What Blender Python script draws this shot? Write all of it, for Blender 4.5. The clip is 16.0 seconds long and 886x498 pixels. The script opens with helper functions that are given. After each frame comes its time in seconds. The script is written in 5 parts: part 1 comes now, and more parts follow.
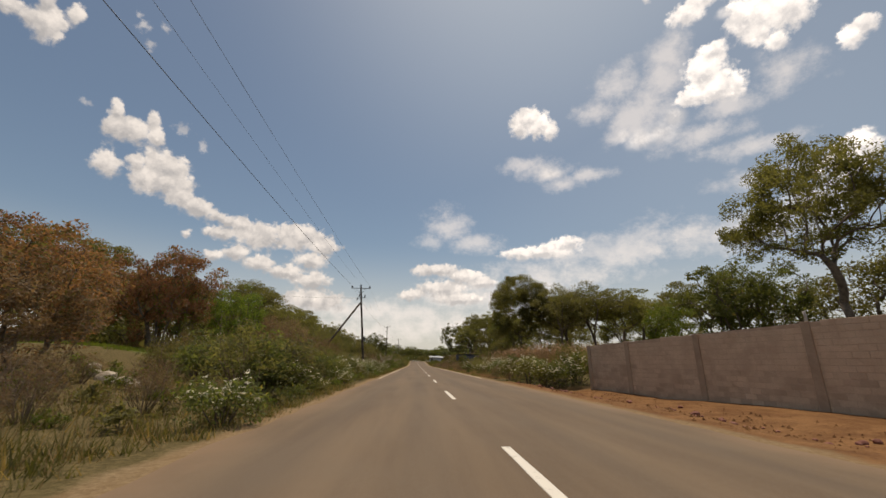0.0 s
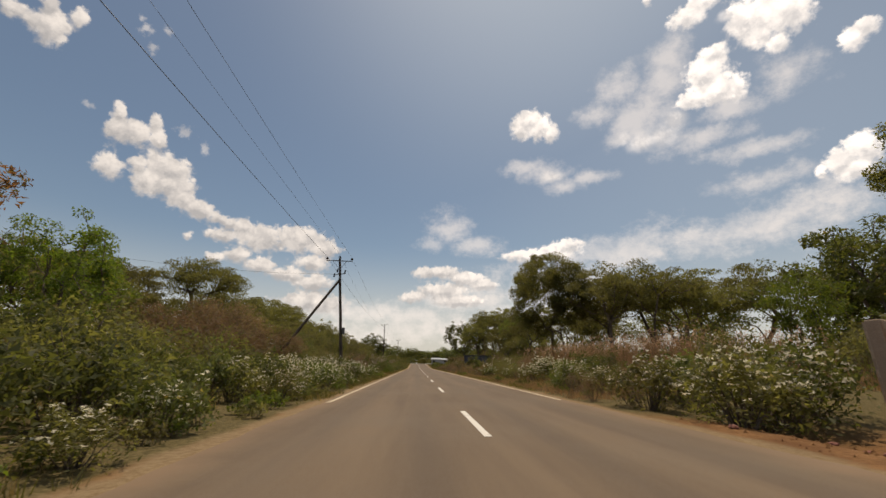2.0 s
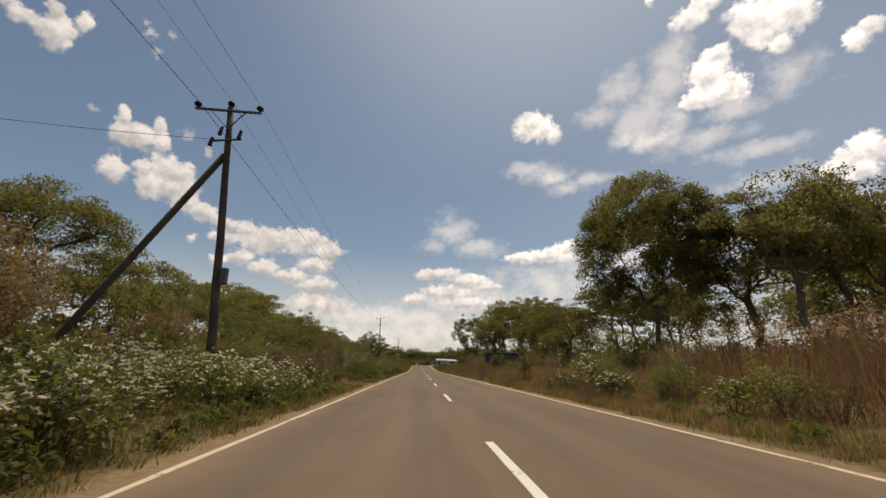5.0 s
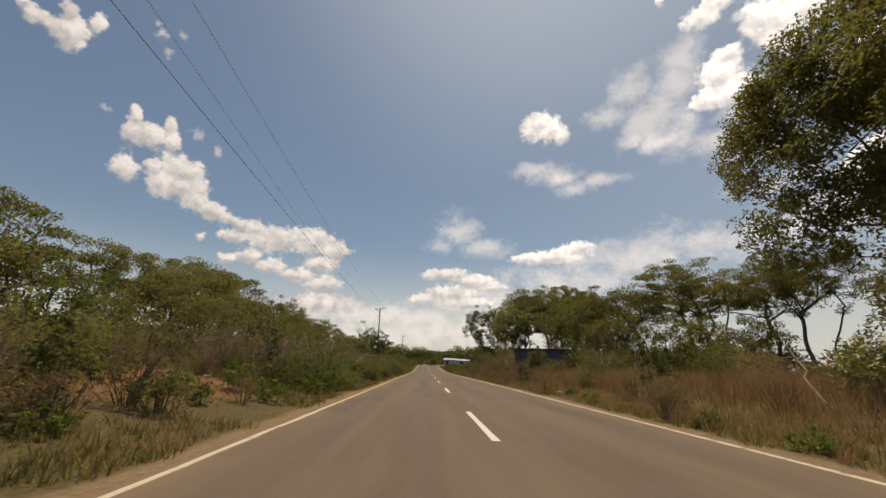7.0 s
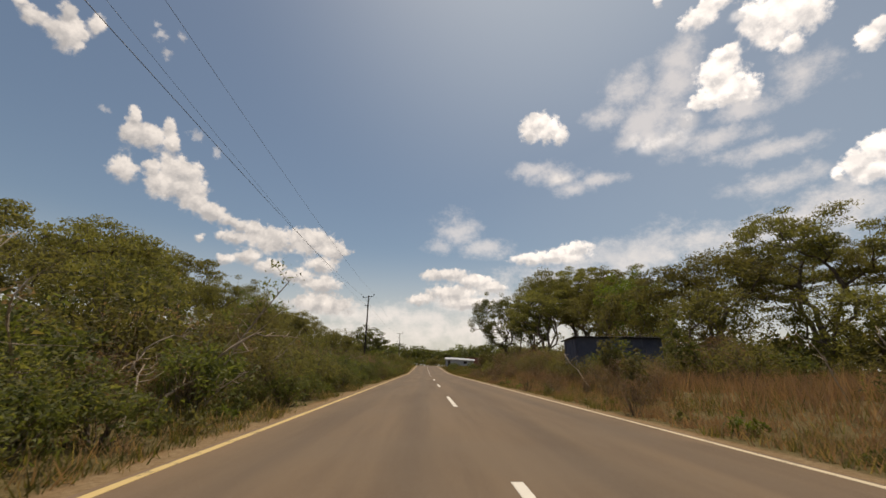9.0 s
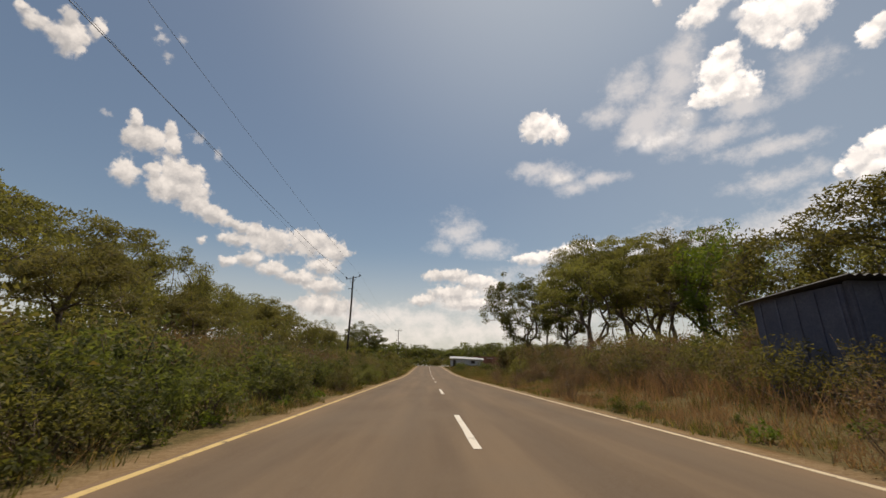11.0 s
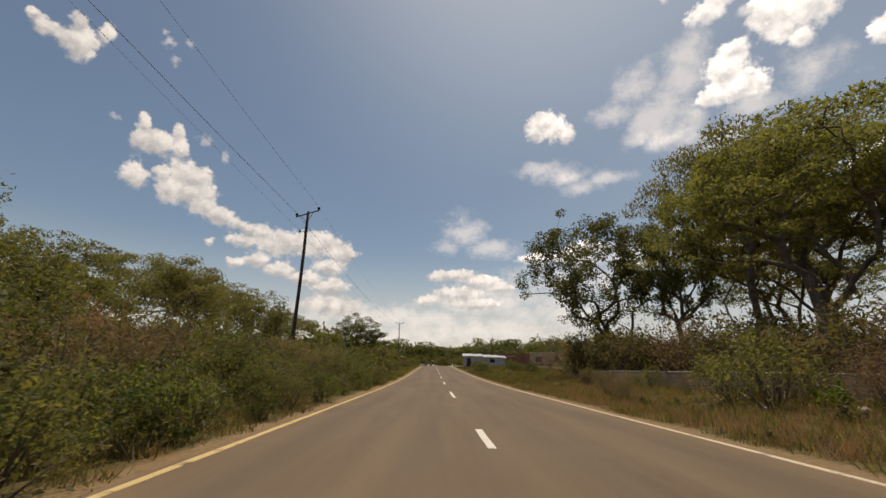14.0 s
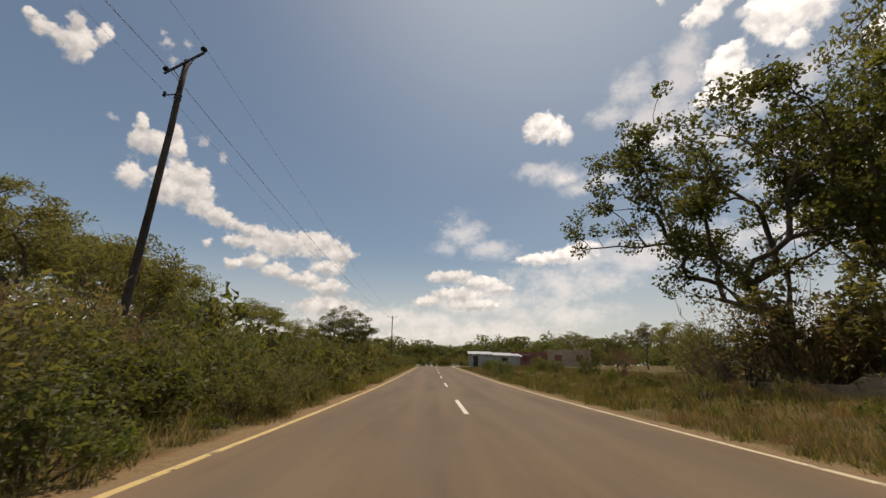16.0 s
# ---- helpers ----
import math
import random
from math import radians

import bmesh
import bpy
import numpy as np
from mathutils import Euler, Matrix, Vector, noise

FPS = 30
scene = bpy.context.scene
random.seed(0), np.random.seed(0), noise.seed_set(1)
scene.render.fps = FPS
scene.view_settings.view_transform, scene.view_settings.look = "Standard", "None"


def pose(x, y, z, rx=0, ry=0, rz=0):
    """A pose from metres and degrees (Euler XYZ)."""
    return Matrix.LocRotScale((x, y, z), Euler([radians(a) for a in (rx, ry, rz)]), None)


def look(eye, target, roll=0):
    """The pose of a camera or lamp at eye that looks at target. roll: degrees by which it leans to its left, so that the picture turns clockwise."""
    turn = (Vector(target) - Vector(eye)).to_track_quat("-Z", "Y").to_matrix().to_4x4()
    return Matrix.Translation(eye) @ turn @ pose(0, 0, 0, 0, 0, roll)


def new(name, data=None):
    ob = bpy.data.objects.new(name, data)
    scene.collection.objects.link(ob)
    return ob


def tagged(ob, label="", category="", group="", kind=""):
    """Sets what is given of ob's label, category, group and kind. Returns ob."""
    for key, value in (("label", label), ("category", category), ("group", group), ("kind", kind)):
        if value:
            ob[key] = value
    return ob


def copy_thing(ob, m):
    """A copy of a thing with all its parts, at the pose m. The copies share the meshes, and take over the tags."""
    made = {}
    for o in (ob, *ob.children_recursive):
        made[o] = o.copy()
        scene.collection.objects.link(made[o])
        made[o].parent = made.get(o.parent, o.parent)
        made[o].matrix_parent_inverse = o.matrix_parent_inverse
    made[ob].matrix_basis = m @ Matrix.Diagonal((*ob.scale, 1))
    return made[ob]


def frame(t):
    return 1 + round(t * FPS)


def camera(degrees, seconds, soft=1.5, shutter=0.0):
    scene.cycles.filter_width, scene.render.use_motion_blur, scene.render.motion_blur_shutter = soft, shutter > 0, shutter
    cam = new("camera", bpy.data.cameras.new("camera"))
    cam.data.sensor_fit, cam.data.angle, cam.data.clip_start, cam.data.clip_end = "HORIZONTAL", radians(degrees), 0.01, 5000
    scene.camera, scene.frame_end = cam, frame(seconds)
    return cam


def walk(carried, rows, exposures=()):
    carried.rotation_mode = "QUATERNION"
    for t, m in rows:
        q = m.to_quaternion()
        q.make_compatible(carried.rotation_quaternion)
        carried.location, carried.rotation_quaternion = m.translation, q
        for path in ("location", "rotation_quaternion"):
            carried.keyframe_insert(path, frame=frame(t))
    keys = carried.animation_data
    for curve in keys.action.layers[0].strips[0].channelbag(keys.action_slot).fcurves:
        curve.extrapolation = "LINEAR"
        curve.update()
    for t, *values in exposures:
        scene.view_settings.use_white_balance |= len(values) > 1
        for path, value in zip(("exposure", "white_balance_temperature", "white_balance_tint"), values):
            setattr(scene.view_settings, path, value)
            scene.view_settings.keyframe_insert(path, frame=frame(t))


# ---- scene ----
cam = camera(97, 16.0, shutter=0.06)
# seconds, eye, tilt up, turn to the left, lean to the left
ROWS = [
    (0, (-1.063, -2.826, 0.964), 16.217, -3.779, 0.344),
    (0.5, (-1.035, 0.656, 0.964), 16.357, -3.859, 0.437),
    (1, (-1.025, 4.254, 0.964), 16.374, -3.803, 0.415),
    (1.5, (-1.021, 7.992, 0.964), 16.476, -3.664, 0.443),
    (2, (-1.010, 11.800, 0.964), 16.553, -3.625, 0.435),
    (2.5, (-0.997, 15.589, 0.964), 16.563, -3.512, 0.279),
    (3, (-0.965, 19.366, 0.964), 16.580, -3.447, 0.308),
    (3.5, (-0.931, 22.981, 0.964), 16.685, -3.371, 0.336),
    (4, (-0.908, 26.461, 0.964), 16.710, -3.362, 0.398),
    (5, (-0.935, 33.724, 0.964), 16.810, -3.222, 0.407),
    (6.5, (-1.002, 45.592, 0.964), 16.958, -2.318, 0.867),
    (7, (-0.989, 49.610, 0.964), 16.825, -2.228, 1.133),
    (7.5, (-0.957, 53.485, 0.964), 16.888, -2.215, 1.147),
    (8, (-0.913, 57.426, 0.964), 16.888, -2.273, 1.012),
    (8.5, (-0.866, 61.420, 0.964), 16.806, -2.320, 0.973),
    (9, (-0.819, 65.442, 0.964), 16.890, -2.334, 0.941),
    (10, (-0.717, 73.421, 0.964), 16.964, -2.396, 0.785),
    (11.5, (-0.625, 85.200, 0.964), 16.938, -1.884, 0.429),
    (12, (-0.634, 89.067, 0.964), 16.886, -1.625, 0.375),
    (12.5, (-0.658, 92.916, 0.964), 16.911, -1.339, 0.399),
    (13, (-0.693, 96.796, 0.964), 16.952, -1.120, 0.429),
    (13.5, (-0.727, 100.705, 0.964), 16.944, -1.093, 0.451),
    (14, (-0.745, 104.649, 0.964), 16.992, -1.237, 0.554),
    (14.5, (-0.757, 108.699, 0.964), 17.137, -1.204, 0.741),
    (15, (-0.768, 112.695, 0.964), 17.069, -1.230, 0.773),
    (15.5, (-0.772, 116.642, 0.964), 17.090, -1.290, 0.812),
    (16, (-0.770, 120.723, 0.964), 17.126, -1.489, 0.477),
]


def eye_pose(eye, tilt, turn, lean):
    return pose(*eye, 0, 0, turn) @ pose(0, 0, 0, 90 + tilt, 0, 0) @ pose(0, 0, 0, 0, 0, lean)


PATH = [(t, eye_pose(eye, tilt, turn, lean)) for t, eye, tilt, turn, lean in ROWS]
walk(cam, PATH, exposures=((0.0, 0.0, 7850.0, 13.0), (16.0, 0.0, 7850.0, 13.0)))

# ---- sky, clouds and sun ----
SUN_TURN, SUN_HEIGHT = 8.0, 71.0  # degrees clockwise from the road's direction, degrees above the horizon

# clouds as azimuth, height, half width, half height in degrees
HEAPS_LEFT = (
    (-52.0, 33.2, 0.6, 0.5), (-50.9, 32.5, 0.9, 0.7), (-49.5, 32.2, 0.8, 0.6),
    (-47.9, 32.4, 1.3, 1.5), (-48.6, 34.2, 0.7, 0.9), (-46.9, 31.6, 0.6, 0.5),
    (-46.1, 34.6, 0.8, 0.9), (-40.2, 27.1, 0.6, 1.0), (-40.0, 25.3, 1.2, 1.2),
    (-38.4, 25.5, 1.7, 1.3), (-36.7, 27.2, 0.8, 0.9), (-36.0, 25.4, 0.9, 1.0),
    (-39.9, 21.3, 1.2, 1.3),
)
HEAPS_LOW_LEFT = (
    (-37.2, 22.2, 0.8, 0.9), (-34.5, 22.5, 2.3, 1.5), (-36.1, 20.6, 1.6, 1.6),
    (-33.4, 20.7, 2.2, 1.6), (-32.1, 19.2, 1.7, 1.1), (-30.1, 18.5, 1.7, 1.0),
    (-27.8, 17.9, 1.5, 0.7), (-26.3, 17.5, 1.2, 0.7), (-27.0, 15.8, 1.8, 0.7),
    (-30.6, 15.1, 0.6, 0.4), (-24.8, 17.2, 1.3, 1.1), (-22.5, 16.2, 2.7, 1.6),
    (-17.6, 16.6, 3.6, 1.6), (-13.8, 15.6, 2.1, 1.0), (-15.3, 13.4, 2.2, 0.9),
    (-27.6, 12.9, 1.1, 0.5), (-24.9, 13.5, 1.5, 0.8), (-21.9, 12.5, 1.8, 0.8),
    (-18.5, 11.6, 2.0, 0.8), (-15.0, 10.7, 2.3, 1.0), (-14.9, 8.1, 4.2, 1.2),
)
WISPS = (
    (-39.9, 36.5, 0.6, 0.5), (-37.9, 37.2, 0.5, 0.4), (-38.8, 34.8, 0.5, 0.5),
    (-40.5, 37.4, 0.4, 0.3), (-33.4, 27.3, 0.9, 0.6), (-30.9, 26.0, 0.6, 0.6),
    (-43.1, 26.9, 0.5, 0.3),
)
HEAPS_AHEAD = (
    (17.6, 33.7, 2.3, 1.4), (19.3, 32.7, 2.0, 1.4), (21.0, 31.7, 1.2, 0.9),
    (16.5, 32.6, 1.4, 1.1), (19.1, 15.4, 4.1, 0.9), (21.7, 16.3, 2.2, 0.8),
    (15.3, 15.1, 2.6, 0.7), (1.2, 13.1, 1.7, 0.8), (3.9, 13.0, 2.2, 0.9),
    (7.2, 12.1, 2.5, 0.9), (9.7, 11.1, 2.0, 0.7), (3.7, 10.3, 3.4, 0.9),
    (-0.8, 9.3, 1.8, 0.7), (6.2, 8.8, 3.3, 0.7),
)
HEAPS_RIGHT = (
    (43.7, 35.7, 1.4, 0.9), (42.6, 34.1, 2.3, 1.5), (43.2, 31.7, 2.5, 1.4),
    (40.3, 31.6, 1.7, 1.0), (44.9, 31.3, 1.0, 1.3), (41.9, 40.6, 2.3, 1.0),
    (43.6, 41.2, 2.9, 0.7), (37.2, 43.8, 0.8, 0.5), (47.8, 37.5, 1.8, 1.9),
    (50.2, 37.0, 2.5, 2.0), (52.3, 36.6, 1.6, 1.8), (50.0, 34.0, 1.0, 0.8),
    (48.7, 35.5, 1.5, 1.1), (56.1, 31.5, 1.0, 1.0), (57.2, 32.1, 0.8, 0.9),
    (52.2, 20.4, 1.2, 1.2), (54.0, 21.2, 1.5, 1.5), (50.5, 19.9, 0.6, 0.5),
    (53.0, 19.2, 1.5, 0.8),
)
VEILS = (
    (28.1, 33.4, 2.4, 1.1), (31.7, 35.4, 2.4, 1.5), (33.2, 30.9, 2.8, 1.9),
    (36.9, 34.7, 2.2, 2.0), (35.2, 32.0, 2.2, 2.0), (40.2, 27.2, 3.6, 0.9),
    (38.6, 37.4, 1.8, 1.5), (44.0, 29.4, 2.4, 1.0), (19.8, 26.5, 2.4, 1.1),
    (16.4, 27.6, 2.0, 0.7), (25.4, 25.0, 2.4, 0.6), (22.2, 24.6, 2.0, 0.7),
    (4.7, 19.3, 2.2, 1.7), (9.0, 16.8, 3.2, 0.9), (2.2, 17.4, 1.4, 0.8),
    (46.0, 24.4, 3.4, 0.7), (50.2, 31.0, 2.2, 1.4), (45.6, 20.6, 3.6, 0.8),
)
CORES = (
    (33.8, 28.4, 1.7, 0.9), (36.2, 28.6, 1.9, 1.1), (38.0, 29.9, 1.2, 1.1),
    (20.6, 26.1, 1.5, 0.6), (31.2, 29.4, 1.2, 0.6), (46.6, 38.9, 1.2, 0.5),
)
BANK = (
    (-5.1, 4.6, 9.5, 1.6), (7.0, 5.2, 9.6, 1.5), (17.4, 7.2, 6.9, 1.7),
    (-10.8, 7.1, 6.2, 1.3), (-2.8, 7.0, 7.3, 1.2), (8.7, 9.2, 7.3, 1.3),
    (20.0, 11.8, 8.4, 1.7), (29.1, 14.6, 6.9, 1.7), (37.6, 15.6, 5.9, 2.0),
    (44.3, 15.7, 5.0, 1.9), (49.6, 16.6, 3.9, 2.1), (-15.2, 5.0, 6.6, 1.1),
)


class Net:
    """Short hand for node trees."""

    def __init__(self, tree):
        self.tree = tree

    def add(self, kind):
        return self.tree.nodes.new(kind)

    def link(self, a, b):
        self.tree.links.new(a, b)

    def put(self, socket, value):
        if isinstance(value, (int, float, tuple)):
            socket.default_value = value
        else:
            self.link(value, socket)

    def math(self, op, a, b=0.0, c=None, clamp=False):
        n = self.add("ShaderNodeMath")
        n.operation, n.use_clamp = op, clamp
        self.put(n.inputs[0], a)
        self.put(n.inputs[1], b)
        if c is not None:
            self.put(n.inputs[2], c)
        return n.outputs[0]

    def vec(self, op, a, b=None, c=None):
        n = self.add("ShaderNodeVectorMath")
        n.operation = op
        self.put(n.inputs[0], a)
        if b is not None:
            self.put(n.inputs[1], b)
        if c is not None:
            self.put(n.inputs[2], c)
        return n.outputs["Value"] if op == "LENGTH" else n.outputs[0]

    def noise(self, vector, scale, detail=4.0, rough=0.55, lac=2.0):
        n = self.add("ShaderNodeTexNoise")
        n.inputs["Scale"].default_value = scale
        n.inputs["Detail"].default_value = detail
        n.inputs["Roughness"].default_value = rough
        n.inputs["Lacunarity"].default_value = lac
        if vector is not None:
            self.link(vector, n.inputs["Vector"])
        return n

    def span(self, value, a, b, lo=0.0, hi=1.0, smooth=True):
        n = self.add("ShaderNodeMapRange")
        n.interpolation_type = "SMOOTHSTEP" if smooth else "LINEAR"
        self.put(n.inputs["Value"], value)
        for key, x in (("From Min", a), ("From Max", b), ("To Min", lo), ("To Max", hi)):
            self.put(n.inputs[key], x)
        return n.outputs["Result"]

    def mix(self, fac, a, b, blend="MIX"):
        n = self.add("ShaderNodeMix")
        n.data_type, n.blend_type = "RGBA", blend
        self.put(n.inputs[0], fac)
        self.put(n.inputs[6], a)
        self.put(n.inputs[7], b)
        return n.outputs[2]


def make_sky():
    world = bpy.data.worlds.new("sky")
    scene.world = world
    world.use_nodes = True
    net = Net(world.node_tree)
    background = world.node_tree.nodes["Background"]
    sky = net.add("ShaderNodeTexSky")
    sky.sky_type, sky.sun_disc = "NISHITA", False
    sky.sun_elevation, sky.sun_rotation = radians(SUN_HEIGHT), radians(SUN_TURN)
    sky.air_density, sky.dust_density, sky.ozone_density = 1.0, 0.7, 0.5
    way = net.add("ShaderNodeTexCoord").outputs["Generated"]
    xyz = net.add("ShaderNodeSeparateXYZ")
    net.link(way, xyz.inputs[0])
    turn = net.math("MULTIPLY", net.math("ARCTAN2", xyz.outputs[0], xyz.outputs[1]), 57.29578)
    height = net.math("MULTIPLY", net.math("ARCSINE", xyz.outputs[2]), 57.29578)
    flat = net.add("ShaderNodeCombineXYZ")
    net.link(turn, flat.inputs[0])
    net.link(height, flat.inputs[1])
    flat = flat.outputs[0]

    def wobble(scale, amount, detail, rough=0.6):
        n = net.noise(way, scale, detail, rough)
        return net.vec("MULTIPLY", net.vec("SUBTRACT", n.outputs["Color"], (0.5, 0.5, 0.5)), (amount, amount * 0.8, 0.0))

    warped = net.vec("ADD", net.vec("ADD", flat, wobble(14.0, 1.1, 3.0)), wobble(52.0, 0.7, 5.0, 0.62))

    def billow(scale, detail):
        n = net.add("ShaderNodeTexVoronoi")
        n.feature = "F1"
        n.inputs["Scale"].default_value = scale
        n.inputs["Detail"].default_value = detail
        n.inputs["Roughness"].default_value = 0.55
        net.link(net.vec("ADD", way, net.vec("MULTIPLY", wobble(70.0, 0.012, 2.0), (1.0, 1.0, 1.0))), n.inputs["Vector"])
        return n.outputs["Distance"]

    def field(heaps, where, grow=1.0):
        least = None
        for a, h, w, v in heaps:
            s = (1.0 / (w * grow), 1.0 / (v * grow), 0.0)
            d = net.vec("LENGTH", net.vec("MULTIPLY_ADD", where, s, (-a * s[0], -h * s[1], 0.0)))
            least = d if least is None else net.math("SMOOTH_MIN", least, d, 0.08)
        return least

    # each heap is felt a little above and a little below, to tell its lit top from its grey foot
    above, below = None, None
    for group in (HEAPS_LEFT, HEAPS_LOW_LEFT, HEAPS_AHEAD, HEAPS_RIGHT):
        d = field(group, net.vec("ADD", warped, (0.0, 0.35, 0.0)), 1.16)
        above = d if above is None else net.math("MINIMUM", above, d)
        d = field(group, net.vec("ADD", warped, (0.0, -0.35, 0.0)), 1.16)
        below = d if below is None else net.math("MINIMUM", below, d)
    heaps = net.math("MULTIPLY", net.math("ADD", above, below), 0.5)
    topside = net.span(net.math("SUBTRACT", above, below), -0.7, 0.5)
    fine = net.noise(way, 75.0, 6.0, 0.62).outputs["Fac"]
    cells = billow(48.0, 1.5)
    edge = net.math("ADD", heaps, net.math("MULTIPLY", net.math("SUBTRACT", fine, 0.5), 1.1))
    edge = net.math("ADD", edge, net.math("MULTIPLY", net.math("SUBTRACT", cells, 0.62), 0.3))
    cover = net.span(edge, 1.3, net.math("MULTIPLY_ADD", topside, 0.3, 0.6))
    # loose shreds
    shreds = net.math("ADD", field(WISPS, warped, 1.2), net.math("MULTIPLY", net.math("SUBTRACT", fine, 0.5), 3.2))
    cover = net.math("MAXIMUM", cover, net.span(shreds, 1.2, 0.1, 0.0, 0.5))
    # thin veils, streaky
    streak = net.vec("MULTIPLY", way, (1.0, 1.0, 1.5))
    thin = net.noise(streak, 9.0, 6.0, 0.56).outputs["Fac"]
    far = net.vec("ADD", flat, wobble(11.0, 3.6, 6.0, 0.66))
    feather = net.math("SUBTRACT", net.noise(net.vec("MULTIPLY", way, (1.0, 1.0, 1.3)), 17.0, 8.0, 0.68).outputs["Fac"], 0.5)
    veil = net.span(net.math("MULTIPLY_ADD", feather, 3.0, field(VEILS, far, 1.45)), 1.45, -0.1)
    core = net.math("MULTIPLY", net.span(field(CORES, net.vec("ADD", flat, wobble(16.0, 2.2, 6.0, 0.66)), 1.3), 1.4, 0.1), net.span(feather, -0.25, 0.1, 0.4, 1.0))
    cover = net.math("MAXIMUM", cover, net.math("MULTIPLY", core, 0.85))
    bank = net.span(net.math("MULTIPLY_ADD", feather, 3.4, field(BANK, net.vec("ADD", flat, wobble(7.0, 5.0, 6.0, 0.62)), 1.3)), 1.4, -0.2)
    bank = net.math("MULTIPLY", bank, net.span(thin, 0.22, 0.58, 0.5, 1.0))
    # scattered clouds added behind, out of view, spread wide for more fill light
    rest = net.span(net.noise(streak, 4.5, 6.0, 0.6).outputs["Fac"], 0.5, 0.66)
    behind = net.span(xyz.outputs[1], 0.25, -0.1)
    rest = net.math("MULTIPLY", rest, behind)
    veil = net.math("MAXIMUM", net.math("MULTIPLY", veil, 0.8), bank)
    lump = net.noise(way, 34.0, 5.0, 0.6).outputs["Fac"]
    bright = net.math("MULTIPLY_ADD", topside, 0.5, net.span(lump, 0.32, 0.66, 0.0, 0.5))
    bright = net.math("ADD", bright, net.span(cells, 0.15, 0.6, 0.16, -0.2), clamp=True)
    tint = net.mix(bright, CLOUD_SHADE, CLOUD_LIGHT)
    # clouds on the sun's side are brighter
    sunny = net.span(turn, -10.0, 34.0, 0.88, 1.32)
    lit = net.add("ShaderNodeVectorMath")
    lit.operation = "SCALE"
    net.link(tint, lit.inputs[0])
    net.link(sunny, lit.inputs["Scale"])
    hazy = net.mix(net.span(xyz.outputs[2], 0.30, 0.0, 0.0, 0.75), net.mix(1.0, sky.outputs[0], (0.735, 0.815, 0.838, 1.0), "MULTIPLY"), HAZE)
    sheen = net.span(field(((54.0, 28.0, 58.0, 44.0),), far), 1.15, 0.0, 0.0, 0.3)
    glare = net.span(field(((30.0, 66.0, 70.0, 52.0),), flat), 1.05, 0.1, 0.0, 0.6)
    colour = net.mix(net.math("MULTIPLY", veil, 0.72), net.mix(net.math("MAXIMUM", sheen, glare), hazy, SHEEN), VEIL)
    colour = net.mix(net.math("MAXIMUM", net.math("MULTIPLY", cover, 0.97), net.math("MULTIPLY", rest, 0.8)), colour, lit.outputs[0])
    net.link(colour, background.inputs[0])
    background.inputs[1].default_value = SKY_STRENGTH


SKY_STRENGTH = 0.1
CLOUD_LIGHT = (10.9, 10.9, 11.2, 1.0)
CLOUD_SHADE = (5.0, 5.25, 5.8, 1.0)
VEIL = (8.7, 8.75, 9.2, 1.0)
SHEEN = (4.9, 6.0, 7.4, 1.0)
HAZE = (6.2, 6.4, 6.7, 1.0)
make_sky()

sun_data = bpy.data.lights.new("sun", "SUN")
sun_data.energy, sun_data.angle, sun_data.color = 3.0, radians(0.6), (1.0, 0.93, 0.82)
sun = new("sun", sun_data)
sun.matrix_world = look(
    (
        math.sin(radians(SUN_TURN)) * math.cos(radians(SUN_HEIGHT)) * 100,
        math.cos(radians(SUN_TURN)) * math.cos(radians(SUN_HEIGHT)) * 100,
        math.sin(radians(SUN_HEIGHT)) * 100,
    ),
    (0, 0, 0),
)


# ---- materials ----
def material(name, rough=0.9):
    m = bpy.data.materials.new(name)
    m.use_nodes = True
    net = Net(m.node_tree)
    shader = m.node_tree.nodes["Principled BSDF"]
    shader.inputs["Roughness"].default_value = rough
    shader.inputs["Specular IOR Level"].default_value = 0.3
    return m, net, shader


def place_of(net):
    return net.add("ShaderNodeNewGeometry").outputs["Position"]


def bump(net, shader, height, strength, distance):
    b = net.add("ShaderNodeBump")
    b.inputs["Strength"].default_value = strength
    b.inputs["Distance"].default_value = distance
    net.link(height, b.inputs["Height"])
    net.link(b.outputs[0], shader.inputs["Normal"])


def leaf_material(name, dark, light, dry, through_colour, dry_share=0.05, gloss=0.6, thru=0.5):
    """Leaves: each island takes a tone between dark and light, a few are dry; some light shines through."""
    m, net, shader = material(name, gloss)
    chance = net.add("ShaderNodeNewGeometry").outputs["Random Per Island"]
    whole = net.add("ShaderNodeObjectInfo").outputs["Random"]
    tone = net.mix(net.span(chance, 0.0, 1.0, 0.12, 0.88, False), (*dark, 1), (*light, 1))
    patch = net.noise(place_of(net), 0.9, 2.0).outputs["Fac"]
    tone = net.mix(net.span(patch, 0.35, 0.7, 0.0, 0.45), tone, (*light, 1))
    tone = net.mix(net.span(chance, 1.0 - dry_share, 1.0 - dry_share + 0.01), tone, (*dry, 1))
    hue = net.add("ShaderNodeHueSaturation")
    net.link(net.span(whole, 0, 1, 0.479, 0.506, False), hue.inputs["Hue"])
    net.link(net.span(whole, 0, 1, 0.95, 1.5, False), hue.inputs["Value"])
    net.link(tone, hue.inputs["Color"])
    net.link(hue.outputs[0], shader.inputs["Base Color"])
    glow = net.add("ShaderNodeBsdfTranslucent")
    net.link(net.mix(1.0, hue.outputs[0], (*through_colour, 1), "MULTIPLY"), glow.inputs["Color"])
    both = net.add("ShaderNodeMixShader")
    both.inputs[0].default_value = thru
    net.link(shader.outputs[0], both.inputs[1])
    net.link(glow.outputs[0], both.inputs[2])
    net.link(both.outputs[0], m.node_tree.nodes["Material Output"].inputs["Surface"])
    return m


